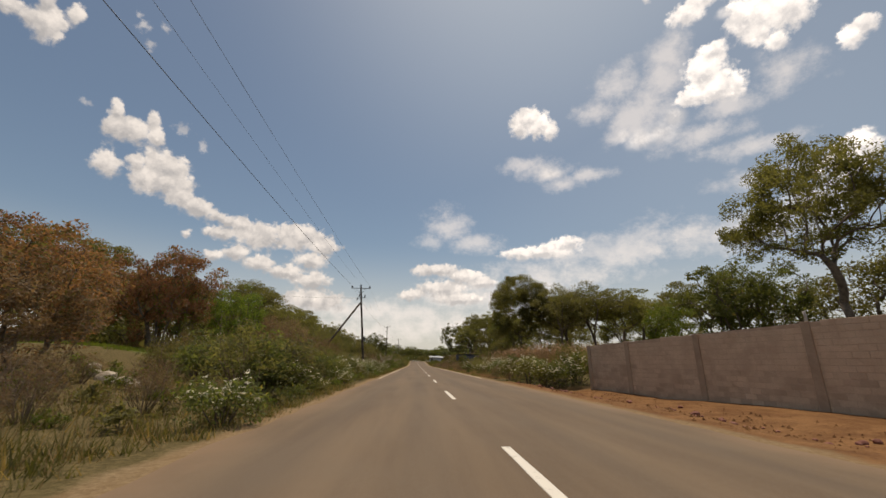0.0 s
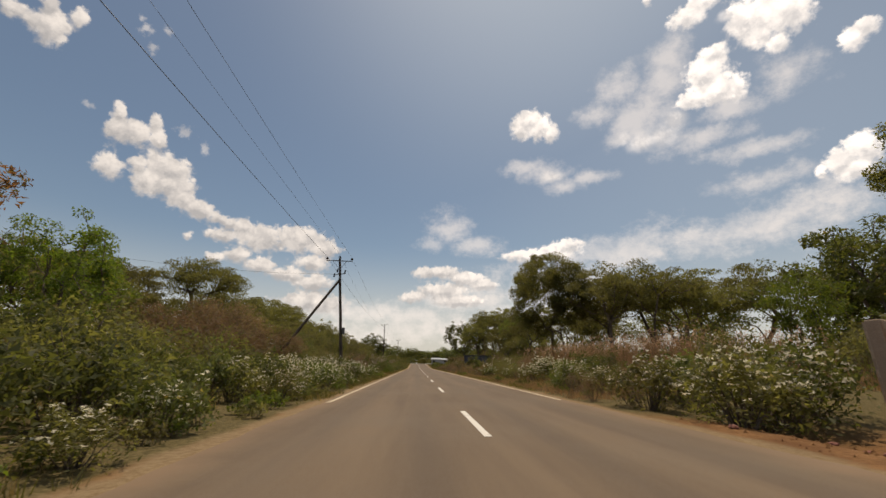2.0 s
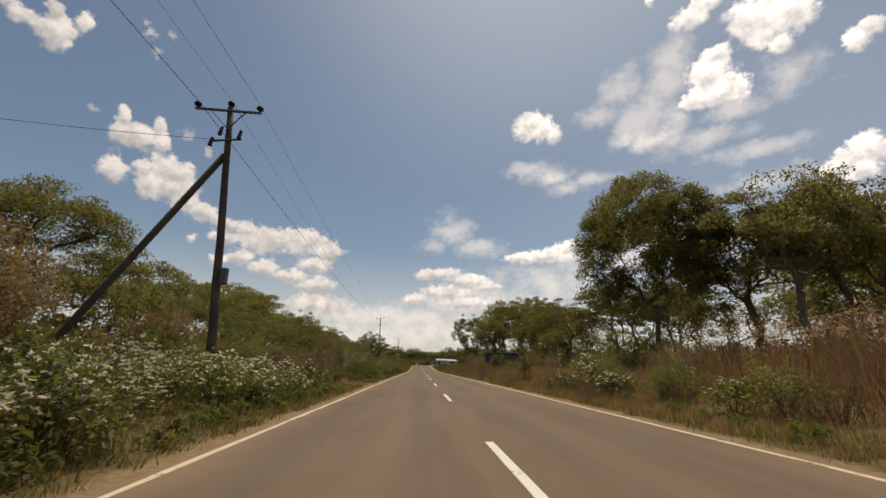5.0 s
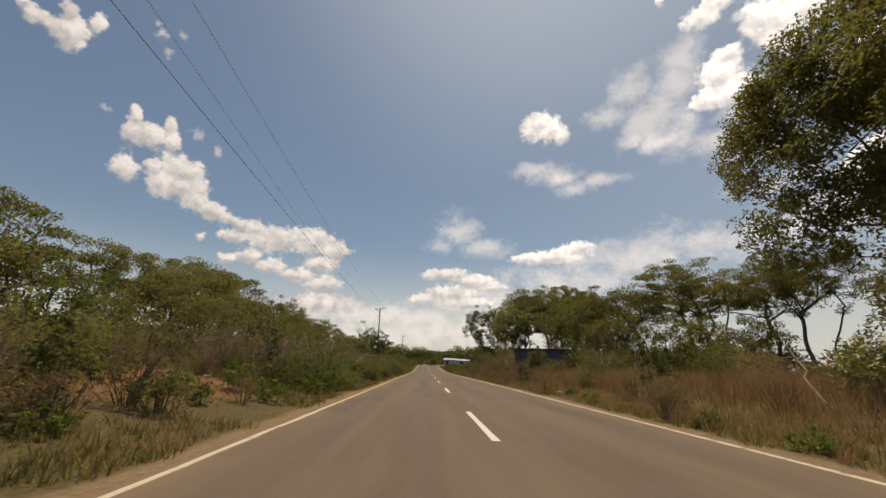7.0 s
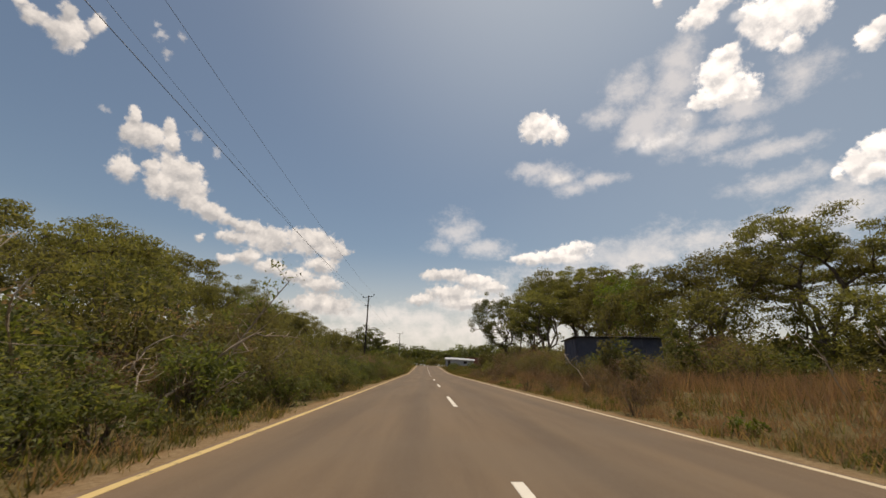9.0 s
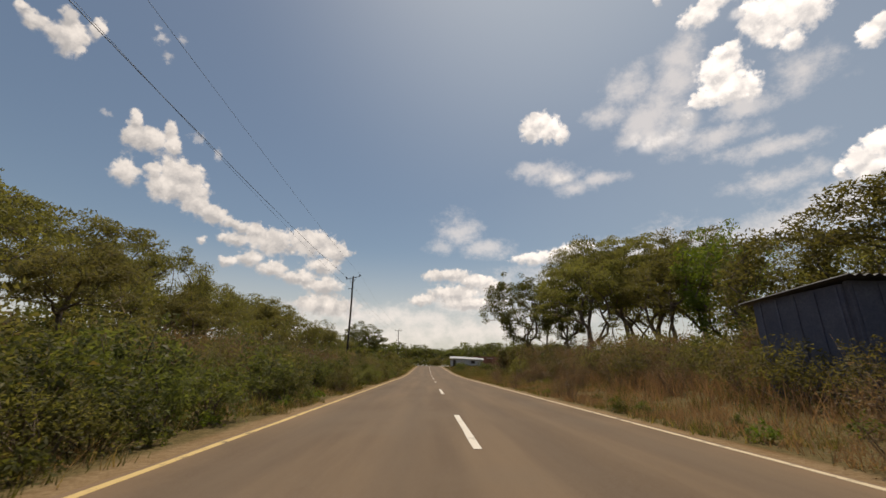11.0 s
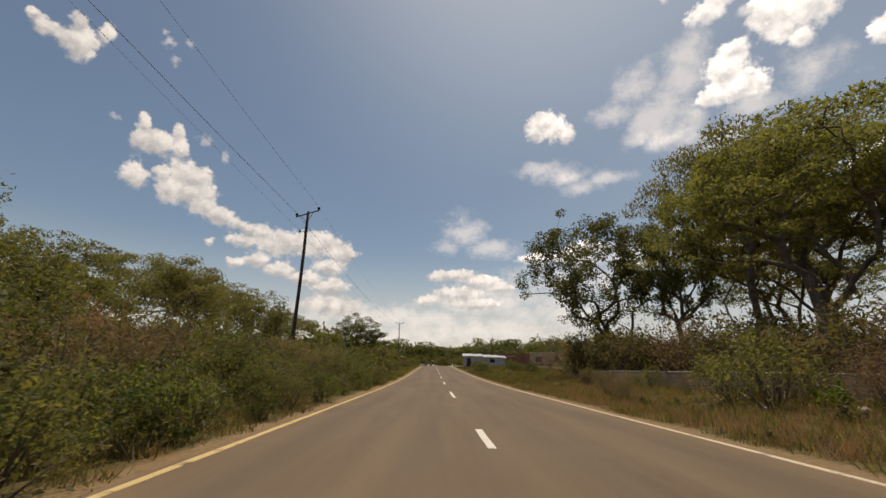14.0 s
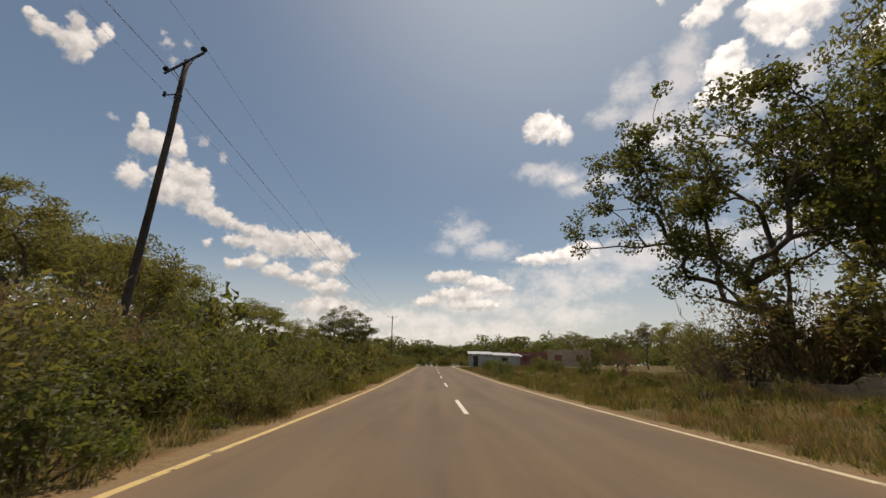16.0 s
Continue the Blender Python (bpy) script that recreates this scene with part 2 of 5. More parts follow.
def rough_material(name, a, b, scale, rough=0.9, relief=0.4, depth=0.02, fine=None, stain=None):
    """Two tones at two scales with relief."""
    m, net, shader = material(name, rough)
    at = place_of(net)
    big = net.noise(at, scale, 5.0, 0.6).outputs["Fac"]
    small = net.noise(at, (fine or scale * 12), 4.0, 0.6).outputs["Fac"]
    tone = net.mix(net.span(big, 0.3, 0.7), (*a, 1), (*b, 1))
    whole = net.add("ShaderNodeObjectInfo").outputs["Random"]
    tone = net.mix(net.span(small, 0.3, 0.75, 0.0, 0.5), tone, (*[c * 0.6 for c in a], 1))
    if stain:
        spots = net.noise(at, scale * 0.35, 4.0, 0.65).outputs["Fac"]
        tone = net.mix(net.span(spots, 0.5, 0.68, 0.0, 0.7), tone, (*stain, 1))
    hue = net.add("ShaderNodeHueSaturation")
    net.link(net.span(whole, 0, 1, 0.86, 1.14, False), hue.inputs["Value"])
    net.link(tone, hue.inputs["Color"])
    net.link(hue.outputs[0], shader.inputs["Base Color"])
    bump(net, shader, net.math("ADD", big, small), relief, depth)
    return m


BARK = rough_material("bark", (0.1, 0.078, 0.06), (0.2, 0.16, 0.125), 3.0, 0.95, 0.8, 0.02, 28.0)
TWIG = rough_material("dry_twig", (0.16, 0.115, 0.075), (0.28, 0.21, 0.145), 4.0, 0.95, 0.4, 0.01)
ACACIA_LEAF = leaf_material("acacia_leaf", (0.068, 0.07, 0.027), (0.155, 0.152, 0.058), (0.18, 0.15, 0.075), (1.42, 1.38, 0.75), 0.015, 0.6, 0.58)
OLIVE_LEAF = leaf_material("olive_leaf", (0.075, 0.073, 0.031), (0.15, 0.142, 0.06), (0.18, 0.145, 0.072), (1.4, 1.34, 0.75), 0.02, 0.6, 0.54)
GREEN_LEAF = leaf_material("green_leaf", (0.054, 0.066, 0.023), (0.125, 0.14, 0.05), (0.2, 0.165, 0.07), (1.38, 1.38, 0.65), 0.03)
BRIGHT_LEAF = leaf_material("bright_leaf", (0.06, 0.082, 0.02), (0.14, 0.175, 0.045), (0.22, 0.2, 0.06), (1.3, 1.4, 0.45))
DARK_LEAF = leaf_material("dark_leaf", (0.045, 0.054, 0.023), (0.112, 0.122, 0.05), (0.15, 0.125, 0.055), (1.35, 1.35, 0.65), 0.02, 0.5, 0.58)
RUSSET_LEAF = leaf_material("russet_leaf", (0.14, 0.085, 0.045), (0.27, 0.16, 0.085), (0.11, 0.115, 0.042), (1.3, 1.05, 0.65), 0.2)
BROWN_LEAF = leaf_material("brown_leaf", (0.11, 0.083, 0.047), (0.215, 0.159, 0.092), (0.115, 0.12, 0.045), (1.25, 1.05, 0.75), 0.12)
GRASS_GREEN = leaf_material("green_grass", (0.07, 0.072, 0.024), (0.15, 0.145, 0.055), (0.27, 0.2, 0.1), (1.2, 1.2, 0.55), 0.3, 0.7)
LAWN_GRASS = leaf_material("lawn_grass", (0.09, 0.125, 0.022), (0.16, 0.2, 0.045), (0.2, 0.18, 0.06), (1.2, 1.3, 0.4), 0.05, 0.6)
GRASS_DRY = leaf_material("dry_grass", (0.2, 0.132, 0.074), (0.37, 0.262, 0.155), (0.13, 0.12, 0.05), (1.15, 1.0, 0.65), 0.08, 0.75)
BLEACHED = rough_material("bleached_wood", (0.34, 0.27, 0.2), (0.5, 0.42, 0.33), 4.0, 0.95, 0.4, 0.01)
PETAL = leaf_material("petal", (0.5, 0.47, 0.37), (0.74, 0.7, 0.57), (0.45, 0.36, 0.24), (1.0, 1.0, 0.95), 0.12, 0.6)
SEED_HEAD = leaf_material("seed_head", (0.22, 0.13, 0.09), (0.36, 0.24, 0.17), (0.4, 0.32, 0.22), (1.2, 1.0, 0.8), 0.2, 0.8)
CONCRETE = rough_material("concrete_block", (0.47, 0.35, 0.25), (0.6, 0.46, 0.335), 1.6, 0.95, 0.7, 0.01, 60.0, (0.36, 0.265, 0.19))
MORTAR = rough_material("mortar", (0.42, 0.315, 0.225), (0.54, 0.415, 0.305), 2.5, 0.98, 0.7, 0.01, 50.0)
RENDERED = rough_material("rendered_concrete", (0.36, 0.265, 0.19), (0.47, 0.36, 0.26), 1.8, 0.98, 0.5, 0.01, 50.0)
BOARD = rough_material("weathered_board", (0.2, 0.14, 0.1), (0.32, 0.24, 0.18), 1.5, 0.95, 0.4, 0.01)
BRICK = rough_material("red_brick", (0.24, 0.1, 0.075), (0.33, 0.16, 0.12), 2.0, 0.95, 0.5, 0.01)
PLASTER = rough_material("pale_plaster", (0.42, 0.43, 0.45), (0.56, 0.57, 0.58), 1.2, 0.9, 0.3, 0.01)
BLUE_WALL = rough_material("blue_paint", (0.105, 0.115, 0.165), (0.15, 0.16, 0.21), 1.5, 0.85, 0.3, 0.01)
POLE_WOOD = rough_material("creosoted_wood", (0.05, 0.04, 0.033), (0.115, 0.09, 0.07), 1.2, 0.9, 0.6, 0.01, 20.0)
STONE = rough_material("pale_stone", (0.38, 0.32, 0.25), (0.5, 0.44, 0.36), 5.0, 0.95, 0.6, 0.02)
PIPE = rough_material("pale_cement", (0.42, 0.39, 0.34), (0.55, 0.51, 0.45), 2.0, 0.9, 0.3, 0.01)


def metal_material(name, colour, rough, metal):
    m, net, shader = material(name, rough)
    at = place_of(net)
    n = net.noise(at, 2.2, 5.0).outputs["Fac"]
    net.link(net.mix(net.span(n, 0.45, 0.75, 0.0, 0.6), (*colour, 1), (*[c * 0.62 for c in colour], 1)), shader.inputs["Base Color"])
    shader.inputs["Metallic"].default_value = metal
    return m


STEEL = metal_material("weathered_steel", (0.12, 0.12, 0.12), 0.5, 0.7)
SHEET = metal_material("zinc_sheet", (0.56, 0.57, 0.59), 0.5, 0.15)
WIRE = metal_material("aluminium_wire", (0.16, 0.17, 0.18), 0.45, 0.6)
PORCELAIN = metal_material("dark_porcelain", (0.035, 0.022, 0.018), 0.2, 0.0)


def asphalt_material():
    m, net, shader = material("asphalt", 0.82)
    at = place_of(net)
    xyz = net.add("ShaderNodeSeparateXYZ")
    net.link(at, xyz.inputs[0])
    long_way = net.vec("MULTIPLY", at, (1.0, 0.07, 1.0))
    streaks = net.noise(long_way, 1.3, 5.0, 0.6).outputs["Fac"]
    patches = net.noise(at, 0.35, 5.0, 0.62).outputs["Fac"]
    grit = net.noise(at, 55.0, 3.0, 0.7).outputs["Fac"]
    tone = net.mix(net.span(streaks, 0.3, 0.7), (0.12, 0.08, 0.048, 1), (0.18, 0.123, 0.074, 1))
    tone = net.mix(net.span(patches, 0.42, 0.7, 0.0, 0.6), tone, (0.162, 0.118, 0.078, 1))
    # wheel tracks polished darker, dust towards the edges
    side = net.math("ABSOLUTE", xyz.outputs[0])
    track = net.math("ABSOLUTE", net.math("SUBTRACT", net.math("ABSOLUTE", net.math("SUBTRACT", side, 1.65)), 0.75))
    tone = net.mix(net.span(track, 0.45, 0.0, 0.0, 0.28), tone, (0.092, 0.07, 0.052, 1))
    ragged = net.math("ADD", side, net.math("MULTIPLY", net.math("SUBTRACT", patches, 0.5), 1.6))
    dusty = net.span(ragged, 2.75, 3.75, 0.0, 0.75)
    tone = net.mix(dusty, tone, (0.27, 0.17, 0.095, 1))
    tone = net.mix(net.span(grit, 0.35, 0.8, 0.0, 0.35), tone, (0.21, 0.175, 0.135, 1))
    net.link(tone, shader.inputs["Base Color"])
    bump(net, shader, net.math("ADD", grit, net.math("MULTIPLY", patches, 0.5)), 0.45, 0.008)
    return m


def paint_material(name, colour, worn):
    m, net, shader = material(name, 0.7)
    at = place_of(net)
    wear = net.noise(at, 3.0, 6.0, 0.68).outputs["Fac"]
    fine = net.noise(at, 40.0, 3.0, 0.7).outputs["Fac"]
    w = net.math("ADD", net.math("MULTIPLY", wear, 0.7), net.math("MULTIPLY", fine, 0.3))
    tone = net.mix(net.span(w, worn, worn + 0.12), (*colour, 1), (0.15, 0.118, 0.09, 1))
    net.link(tone, shader.inputs["Base Color"])
    return m


def ground_material():
    m, net, shader = material("roadside_soil", 0.95)
    shader.inputs["Specular IOR Level"].default_value = 0.08
    at = place_of(net)
    xyz = net.add("ShaderNodeSeparateXYZ")
    net.link(at, xyz.inputs[0])
    big = net.noise(at, 0.14, 6.0, 0.6).outputs["Fac"]
    mid = net.noise(at, 1.1, 6.0, 0.65).outputs["Fac"]
    small = net.noise(at, 14.0, 5.0, 0.7).outputs["Fac"]
    soil = net.mix(net.span(mid, 0.3, 0.7), (0.165, 0.08, 0.036, 1), (0.285, 0.15, 0.068, 1))
    soil = net.mix(net.span(small, 0.4, 0.75, 0.0, 0.6), soil, (0.085, 0.042, 0.022, 1))
    litter = net.mix(net.span(small, 0.3, 0.7), (0.08, 0.065, 0.028, 1), (0.19, 0.145, 0.07, 1))
    green = net.mix(net.span(mid, 0.4, 0.75, 0.0, 0.45), litter, (0.1, 0.082, 0.036, 1))
    side = net.math("ABSOLUTE", xyz.outputs[0])
    grown = net.math("ADD", net.span(side, 3.4, 4.2), net.math("MULTIPLY", net.math("SUBTRACT", big, 0.5), 1.5))
    # the bare yard by the wall and the bare heap across the road
    yard = net.math("MULTIPLY", net.span(xyz.outputs[0], 3.0, 4.0), net.math("MULTIPLY", net.span(xyz.outputs[1], 22.0, 18.0), net.span(net.math("ADD", xyz.outputs[0], net.math("MULTIPLY", xyz.outputs[1], 0.26)), 16.0, 14.0)))
    heap = net.vec("LENGTH", net.vec("MULTIPLY_ADD", at, (0.24, 0.2, 0.0), (2.1, -12.1, 0.0)))
    bare = net.math("MAXIMUM", yard, net.span(heap, 0.95, 0.5))
    lawn = net.span(net.vec("LENGTH", net.vec("MULTIPLY_ADD", at, (0.22, 0.22, 0.0), (3.96, -4.1, 0.0))), 1.25, 0.95)
    cover = net.math("SUBTRACT", net.span(grown, 0.25, 0.75), net.math("MULTIPLY", bare, 1.3), clamp=True)
    tone = net.mix(lawn, net.mix(cover, soil, green), (0.1, 0.13, 0.03, 1))
    # a narrow band of pale sand washed up against the asphalt
    ragged = net.math("ADD", side, net.math("MULTIPLY", net.math("SUBTRACT", mid, 0.5), 0.7))
    sand = net.mix(net.span(small, 0.3, 0.7), (0.21, 0.145, 0.08, 1), (0.33, 0.245, 0.145, 1))
    tone = net.mix(net.span(ragged, 4.0, 3.7, 0.0, 0.85), tone, sand)
    net.link(tone, shader.inputs["Base Color"])
    bump(net, shader, net.math("ADD", mid, net.math("MULTIPLY", small, 0.6)), 0.8, 0.08)
    return m


ASPHALT = asphalt_material()
WHITE_PAINT = paint_material("white_road_paint", (0.72, 0.68, 0.6), 0.55)
YELLOW_PAINT = paint_material("yellow_road_paint", (0.62, 0.46, 0.2), 0.52)
CREAM_PAINT = paint_material("cream_road_paint", (0.62, 0.52, 0.36), 0.52)
GROUND = ground_material()


# ---- the lie of the land ----
def smooth(t):
    t = min(max(t, 0.0), 1.0)
    return t * t * (3 - 2 * t)


def road_z(y):
    return 1.7 * smooth((y - 122) / 100)


def land_z(x, y):
    """Height of the ground: level with the road, a little higher to either side, with a bare heap on one and a yard on the other."""
    side = abs(x)
    z = road_z(y) - 0.03
    if side > 3.5:
        z += 0.32 * smooth((side - 4.6) / 4.5) + 0.10 * noise.noise(Vector((x * 0.3, y * 0.3, 0))) * smooth((side - 3.8) / 1.5)
        z += 0.5 * math.exp(-(((x + 8.9) / 3.4) ** 2 + ((y - 60.5) / 4.0) ** 2)) * smooth((side - 4.2) / 1.5)
        z -= 0.74 * smooth((x - 4.3) / 3.4) * smooth((24.5 - y) / 5.0) * (x > 0)
        z += 1.3 * smooth((-x - 10.0) / 5.0) * smooth((y - 7) / 7) * smooth((36 - y) / 9)
        z += 1.4 * noise.noise(Vector((x * 0.02, y * 0.02, 3.0))) * smooth((side - 25) / 40)
    return z


# ---- mesh helpers ----
def shade(mesh, smooth_faces=True):
    mesh.polygons.foreach_set("use_smooth", np.full(len(mesh.polygons), smooth_faces))


def part(name, bm, mat, parent=None, label="", flat=True):
    """Links a bmesh as one mesh object under a thing or a part."""
    mesh = bpy.data.meshes.new(name)
    bm.to_mesh(mesh)
    bm.free()
    shade(mesh, not flat)
    mesh.materials.append(mat)
    ob = new(name, mesh)
    ob.parent = parent
    return tagged(ob, label)


def mesh_of(name, verts, faces, mat, smooth_faces=False):
    mesh = bpy.data.meshes.new(name)
    mesh.from_pydata([tuple(v) for v in verts], [], faces)
    mesh.materials.append(mat)
    shade(mesh, smooth_faces)
    return mesh


def loose(name, corners, mat):
    """A mesh of loose triangles or quads from an array of n x 3 x 3 or n x 4 x 3."""
    n, k = corners.shape[:2]
    mesh = bpy.data.meshes.new(name)
    mesh.vertices.add(n * k)
    mesh.vertices.foreach_set("co", np.ascontiguousarray(corners, dtype=np.float32).ravel())
    mesh.loops.add(n * k)
    mesh.loops.foreach_set("vertex_index", np.arange(n * k, dtype=np.int32))
    mesh.polygons.add(n)
    mesh.polygons.foreach_set("loop_start", np.arange(0, n * k, k, dtype=np.int32))
    mesh.polygons.foreach_set("loop_total", np.full(n, k, dtype=np.int32))
    mesh.update(calc_edges=True)
    mesh.materials.append(mat)
    return mesh


def unit(v):
    return v / np.maximum(np.linalg.norm(v, axis=1, keepdims=True), 1e-9)


def leaves(rng, centres, long, wide, lift=0.6, corners=3):
    """Pointed leaves with random turns about the centres; lift: how far they lie flat (1) or at random (0)."""
    n = len(centres)
    normal = unit(rng.normal(size=(n, 3)) * (1 - lift) + np.array([0, 0, 1.0]) * lift + rng.normal(size=(n, 3)) * 0.25)
    a = unit(np.cross(normal, unit(rng.normal(size=(n, 3)))))
    b = np.cross(normal, a)
    size = rng.uniform(0.6, 1.35, size=(n, 1))
    a, b = a * long * size * 0.5, b * wide * size * 0.5
    if corners == 3:
        slip = rng.uniform(-0.5, 0.5, size=(n, 1))
        return np.stack([centres - a + b * slip, centres + a * slip * 0.6 - b, centres + a + b], axis=1)
    droop = normal * long * size * 0.12
    return np.stack([centres - a - droop, centres - b + a * 0.1, centres + a - droop, centres + b + a * 0.1], axis=1)


def tube(verts, faces, points, r0, r1, sides=5):
    """Adds a tapered tube along the points, from radius r0 to r1 (or with r0 as one radius a point)."""
    points = [Vector(p) for p in points]
    start = len(verts)
    n = len(points)
    for i, p in enumerate(points):
        way = (points[min(i + 1, n - 1)] - points[max(i - 1, 0)]).normalized()
        side = way.orthogonal().normalized()
        other = way.cross(side)
        r = r0[i] if r1 is None else r0 + (r1 - r0) * i / (n - 1)
        for k in range(sides):
            a = 2 * math.pi * k / sides
            verts.append(p + side * (math.cos(a) * r) + other * (math.sin(a) * r))
    for i in range(n - 1):
        for k in range(sides):
            k2 = (k + 1) % sides
            faces.append((start + i * sides + k, start + i * sides + k2, start + (i + 1) * sides + k2, start + (i + 1) * sides + k))
    faces.append(tuple(start + (n - 1) * sides + k for k in range(sides)))


def bent(rng, a, b, steps, sway, rise=0.0):
    """Points from a to b with a bend and some wander."""
    a, b = np.array(a, float), np.array(b, float)
    out = []
    wander = rng.normal(size=3) * sway
    for i in range(steps + 1):
        t = i / steps
        p = a + (b - a) * t + wander * math.sin(math.pi * t) + rng.normal(size=3) * sway * 0.25 * (0 < i < steps)
        p[2] += rise * math.sin(math.pi * t)
        out.append(tuple(p))
    return out


def box_bm(x0, x1, y0, y1, z0, z1, bevel=0.0):
    bm = bmesh.new()
    bmesh.ops.create_cube(bm, size=1)
    for v in bm.verts:
        v.co = Vector((x0 if v.co.x < 0 else x1, y0 if v.co.y < 0 else y1, z0 if v.co.z < 0 else z1))
    if bevel:
        bmesh.ops.bevel(bm, geom=bm.edges[:], offset=bevel, segments=1, affect="EDGES")
    return bm


def empty_at(name, x, y, z, turn=0.0):
    ob = new(name)
    ob.empty_display_size = 0.3
    ob.matrix_world = pose(x, y, z, 0, 0, turn)
    return ob


# ---- trees and shrubs: prototypes ----
def make_tree(name, seed, height, radius, leaf_mat, form="flat", fork=0.3, stems=1, count=6000, leaf=(0.26, 0.13), clumps=60,
              thick=0.18, lean=(0.0, 0.0), base=0.42, gaps=0.0, bark=None, spread=0.24, shell=0.5, corners=3, flatness=None):
    """A tree of a trunk with limbs, and a crown of leaf clumps at the limbs' ends."""
    rng = np.random.default_rng(seed)
    thing = empty_at(name, 0, 0, -60)
    # ends of the limbs
    tips = []
    while len(tips) < clumps:
        a, r = rng.uniform(0, 2 * math.pi), rng.uniform(0.0, 1.0) ** shell
        wavy = radius * (0.82 + 0.22 * math.sin(3 * a + seed) + 0.12 * math.sin(5 * a + 2 * seed))
        x, y = math.cos(a) * r * wavy, math.sin(a) * r * wavy
        if form == "flat":
            top = height * (1.0 - 0.26 * r * r)
            low = height * (base + 0.16 * r)
            z = low + (top - low) * rng.uniform(0.0, 1.0) ** 0.55
        else:
            top = height * (base + (1 - base) * (0.5 + 0.5 * math.sqrt(max(0.0, 1 - r * r))))
            low = height * (base + (1 - base) * (0.5 - 0.5 * math.sqrt(max(0.0, 1 - r * r))))
            z = low + (top - low) * rng.uniform(0.0, 1.0) ** 0.8
        if gaps and noise.noise(Vector((x, y, z)) * (1.3 / radius * 2) + Vector((seed, 0, 0))) < gaps - 0.35:
            continue
        tips.append((x + lean[0] * z / height, y + lean[1] * z / height, z))
    tips = np.array(tips)
    # limbs: each tip joins the nearest limb already grown, so that limbs fork and thin out
    verts, faces = [], []
    nodes, parent, lines, root = [], [], [], []
    for s in range(stems):
        turn = 2 * math.pi * s / stems + rng.uniform(0, 1.0)
        foot = np.array([math.cos(turn), math.sin(turn), 0]) * (0.3 * (stems > 1))
        z_fork = height * fork * rng.uniform(0.85, 1.15)
        crotch = foot + np.array([math.cos(turn) * radius * 0.12 * (stems > 1) + lean[0] * 0.12, math.sin(turn) * radius * 0.12 * (stems > 1) + lean[1] * 0.12, z_fork])
        line = bent(rng, foot + np.array([0, 0, -0.3]), crotch, 5, 0.018 * height)
        ids = []
        for k, p in enumerate(line):
            parent.append(len(nodes) - 1 if k else -1)
            ids.append(len(nodes))
            nodes.append(np.array(p))
            root.append(s)
        lines.append(ids)
    free = [k for ids in lines for k in ids[4:]]
    hub = np.mean([nodes[k] for k in free], axis=0)
    reach = {k: 0.0 for k in free}
    for tip in tips[np.argsort(np.linalg.norm(tips - hub, axis=1))]:
        spots = np.array([nodes[k] for k in free])
        gap = np.linalg.norm(spots - tip, axis=1)
        rise = np.maximum(0.0, spots[:, 2] - tip[2])
        k = free[int(np.argmin(gap + 0.35 * np.array([reach[q] for q in free]) + 0.6 * rise))]
        length = float(np.linalg.norm(nodes[k] - tip))
        steps = max(2, min(7, int(length / (0.06 * height)) + 1))
        ids = [k]
        for p in bent(rng, nodes[k], tip, steps, 0.07 * length, 0.05 * length)[1:]:
            parent.append(ids[-1])
            free.append(len(nodes))
            reach[len(nodes)] = reach[ids[-1]] + length / steps
            ids.append(len(nodes))
            nodes.append(np.array(p))
            root.append(root[k])
        lines.append(ids)
    load = np.zeros(len(nodes))
    for ids in lines:
        k = ids[-1]
        load[k] += 1.0
        while parent[k] >= 0:
            k = parent[k]
            load[k] += 1.0
    full = load.max()
    girth = np.maximum(0.011 * height / 10, thick * (load / full) ** 0.5)
    for s in range(stems):
        verts, faces = [], []
        for ids in lines:
            first = ids[0]
            if root[first] != s:
                continue
            rs = [min(girth[first], girth[ids[1]] * 1.25)] + [girth[k] for k in ids[1:]]
            if parent[first] < 0:
                rs[0] = thick * 1.25
            tube(verts, faces, [nodes[k] for k in ids], rs, None, 8 if parent[first] < 0 else (6 if rs[0] > 0.05 else 3))
        trunk = new("trunk", mesh_of("trunk", verts, faces, bark or BARK, True))
        trunk.parent = thing
    # leaves in clumps
    per = max(8, count // clumps)
    spread = radius * spread * math.sqrt(60 / clumps)
    flatness = flatness or (0.4 if form == "flat" else 0.75)
    all_leaves = []
    for tip in tips:
        k = int(per * rng.uniform(0.6, 1.4))
        d = unit(rng.normal(size=(k, 3))) * rng.uniform(0.25, 1.0, size=(k, 1)) ** 0.6
        s = spread * rng.uniform(0.75, 1.3)
        all_leaves.append(tip + d * np.array([s, s, s * flatness]))
    centres = np.concatenate(all_leaves)
    crown = new("crown", loose("crown", leaves(rng, centres, leaf[0], leaf[1], 0.55 if form == "flat" else 0.42, corners), leaf_mat))
    crown.parent = thing
    return thing


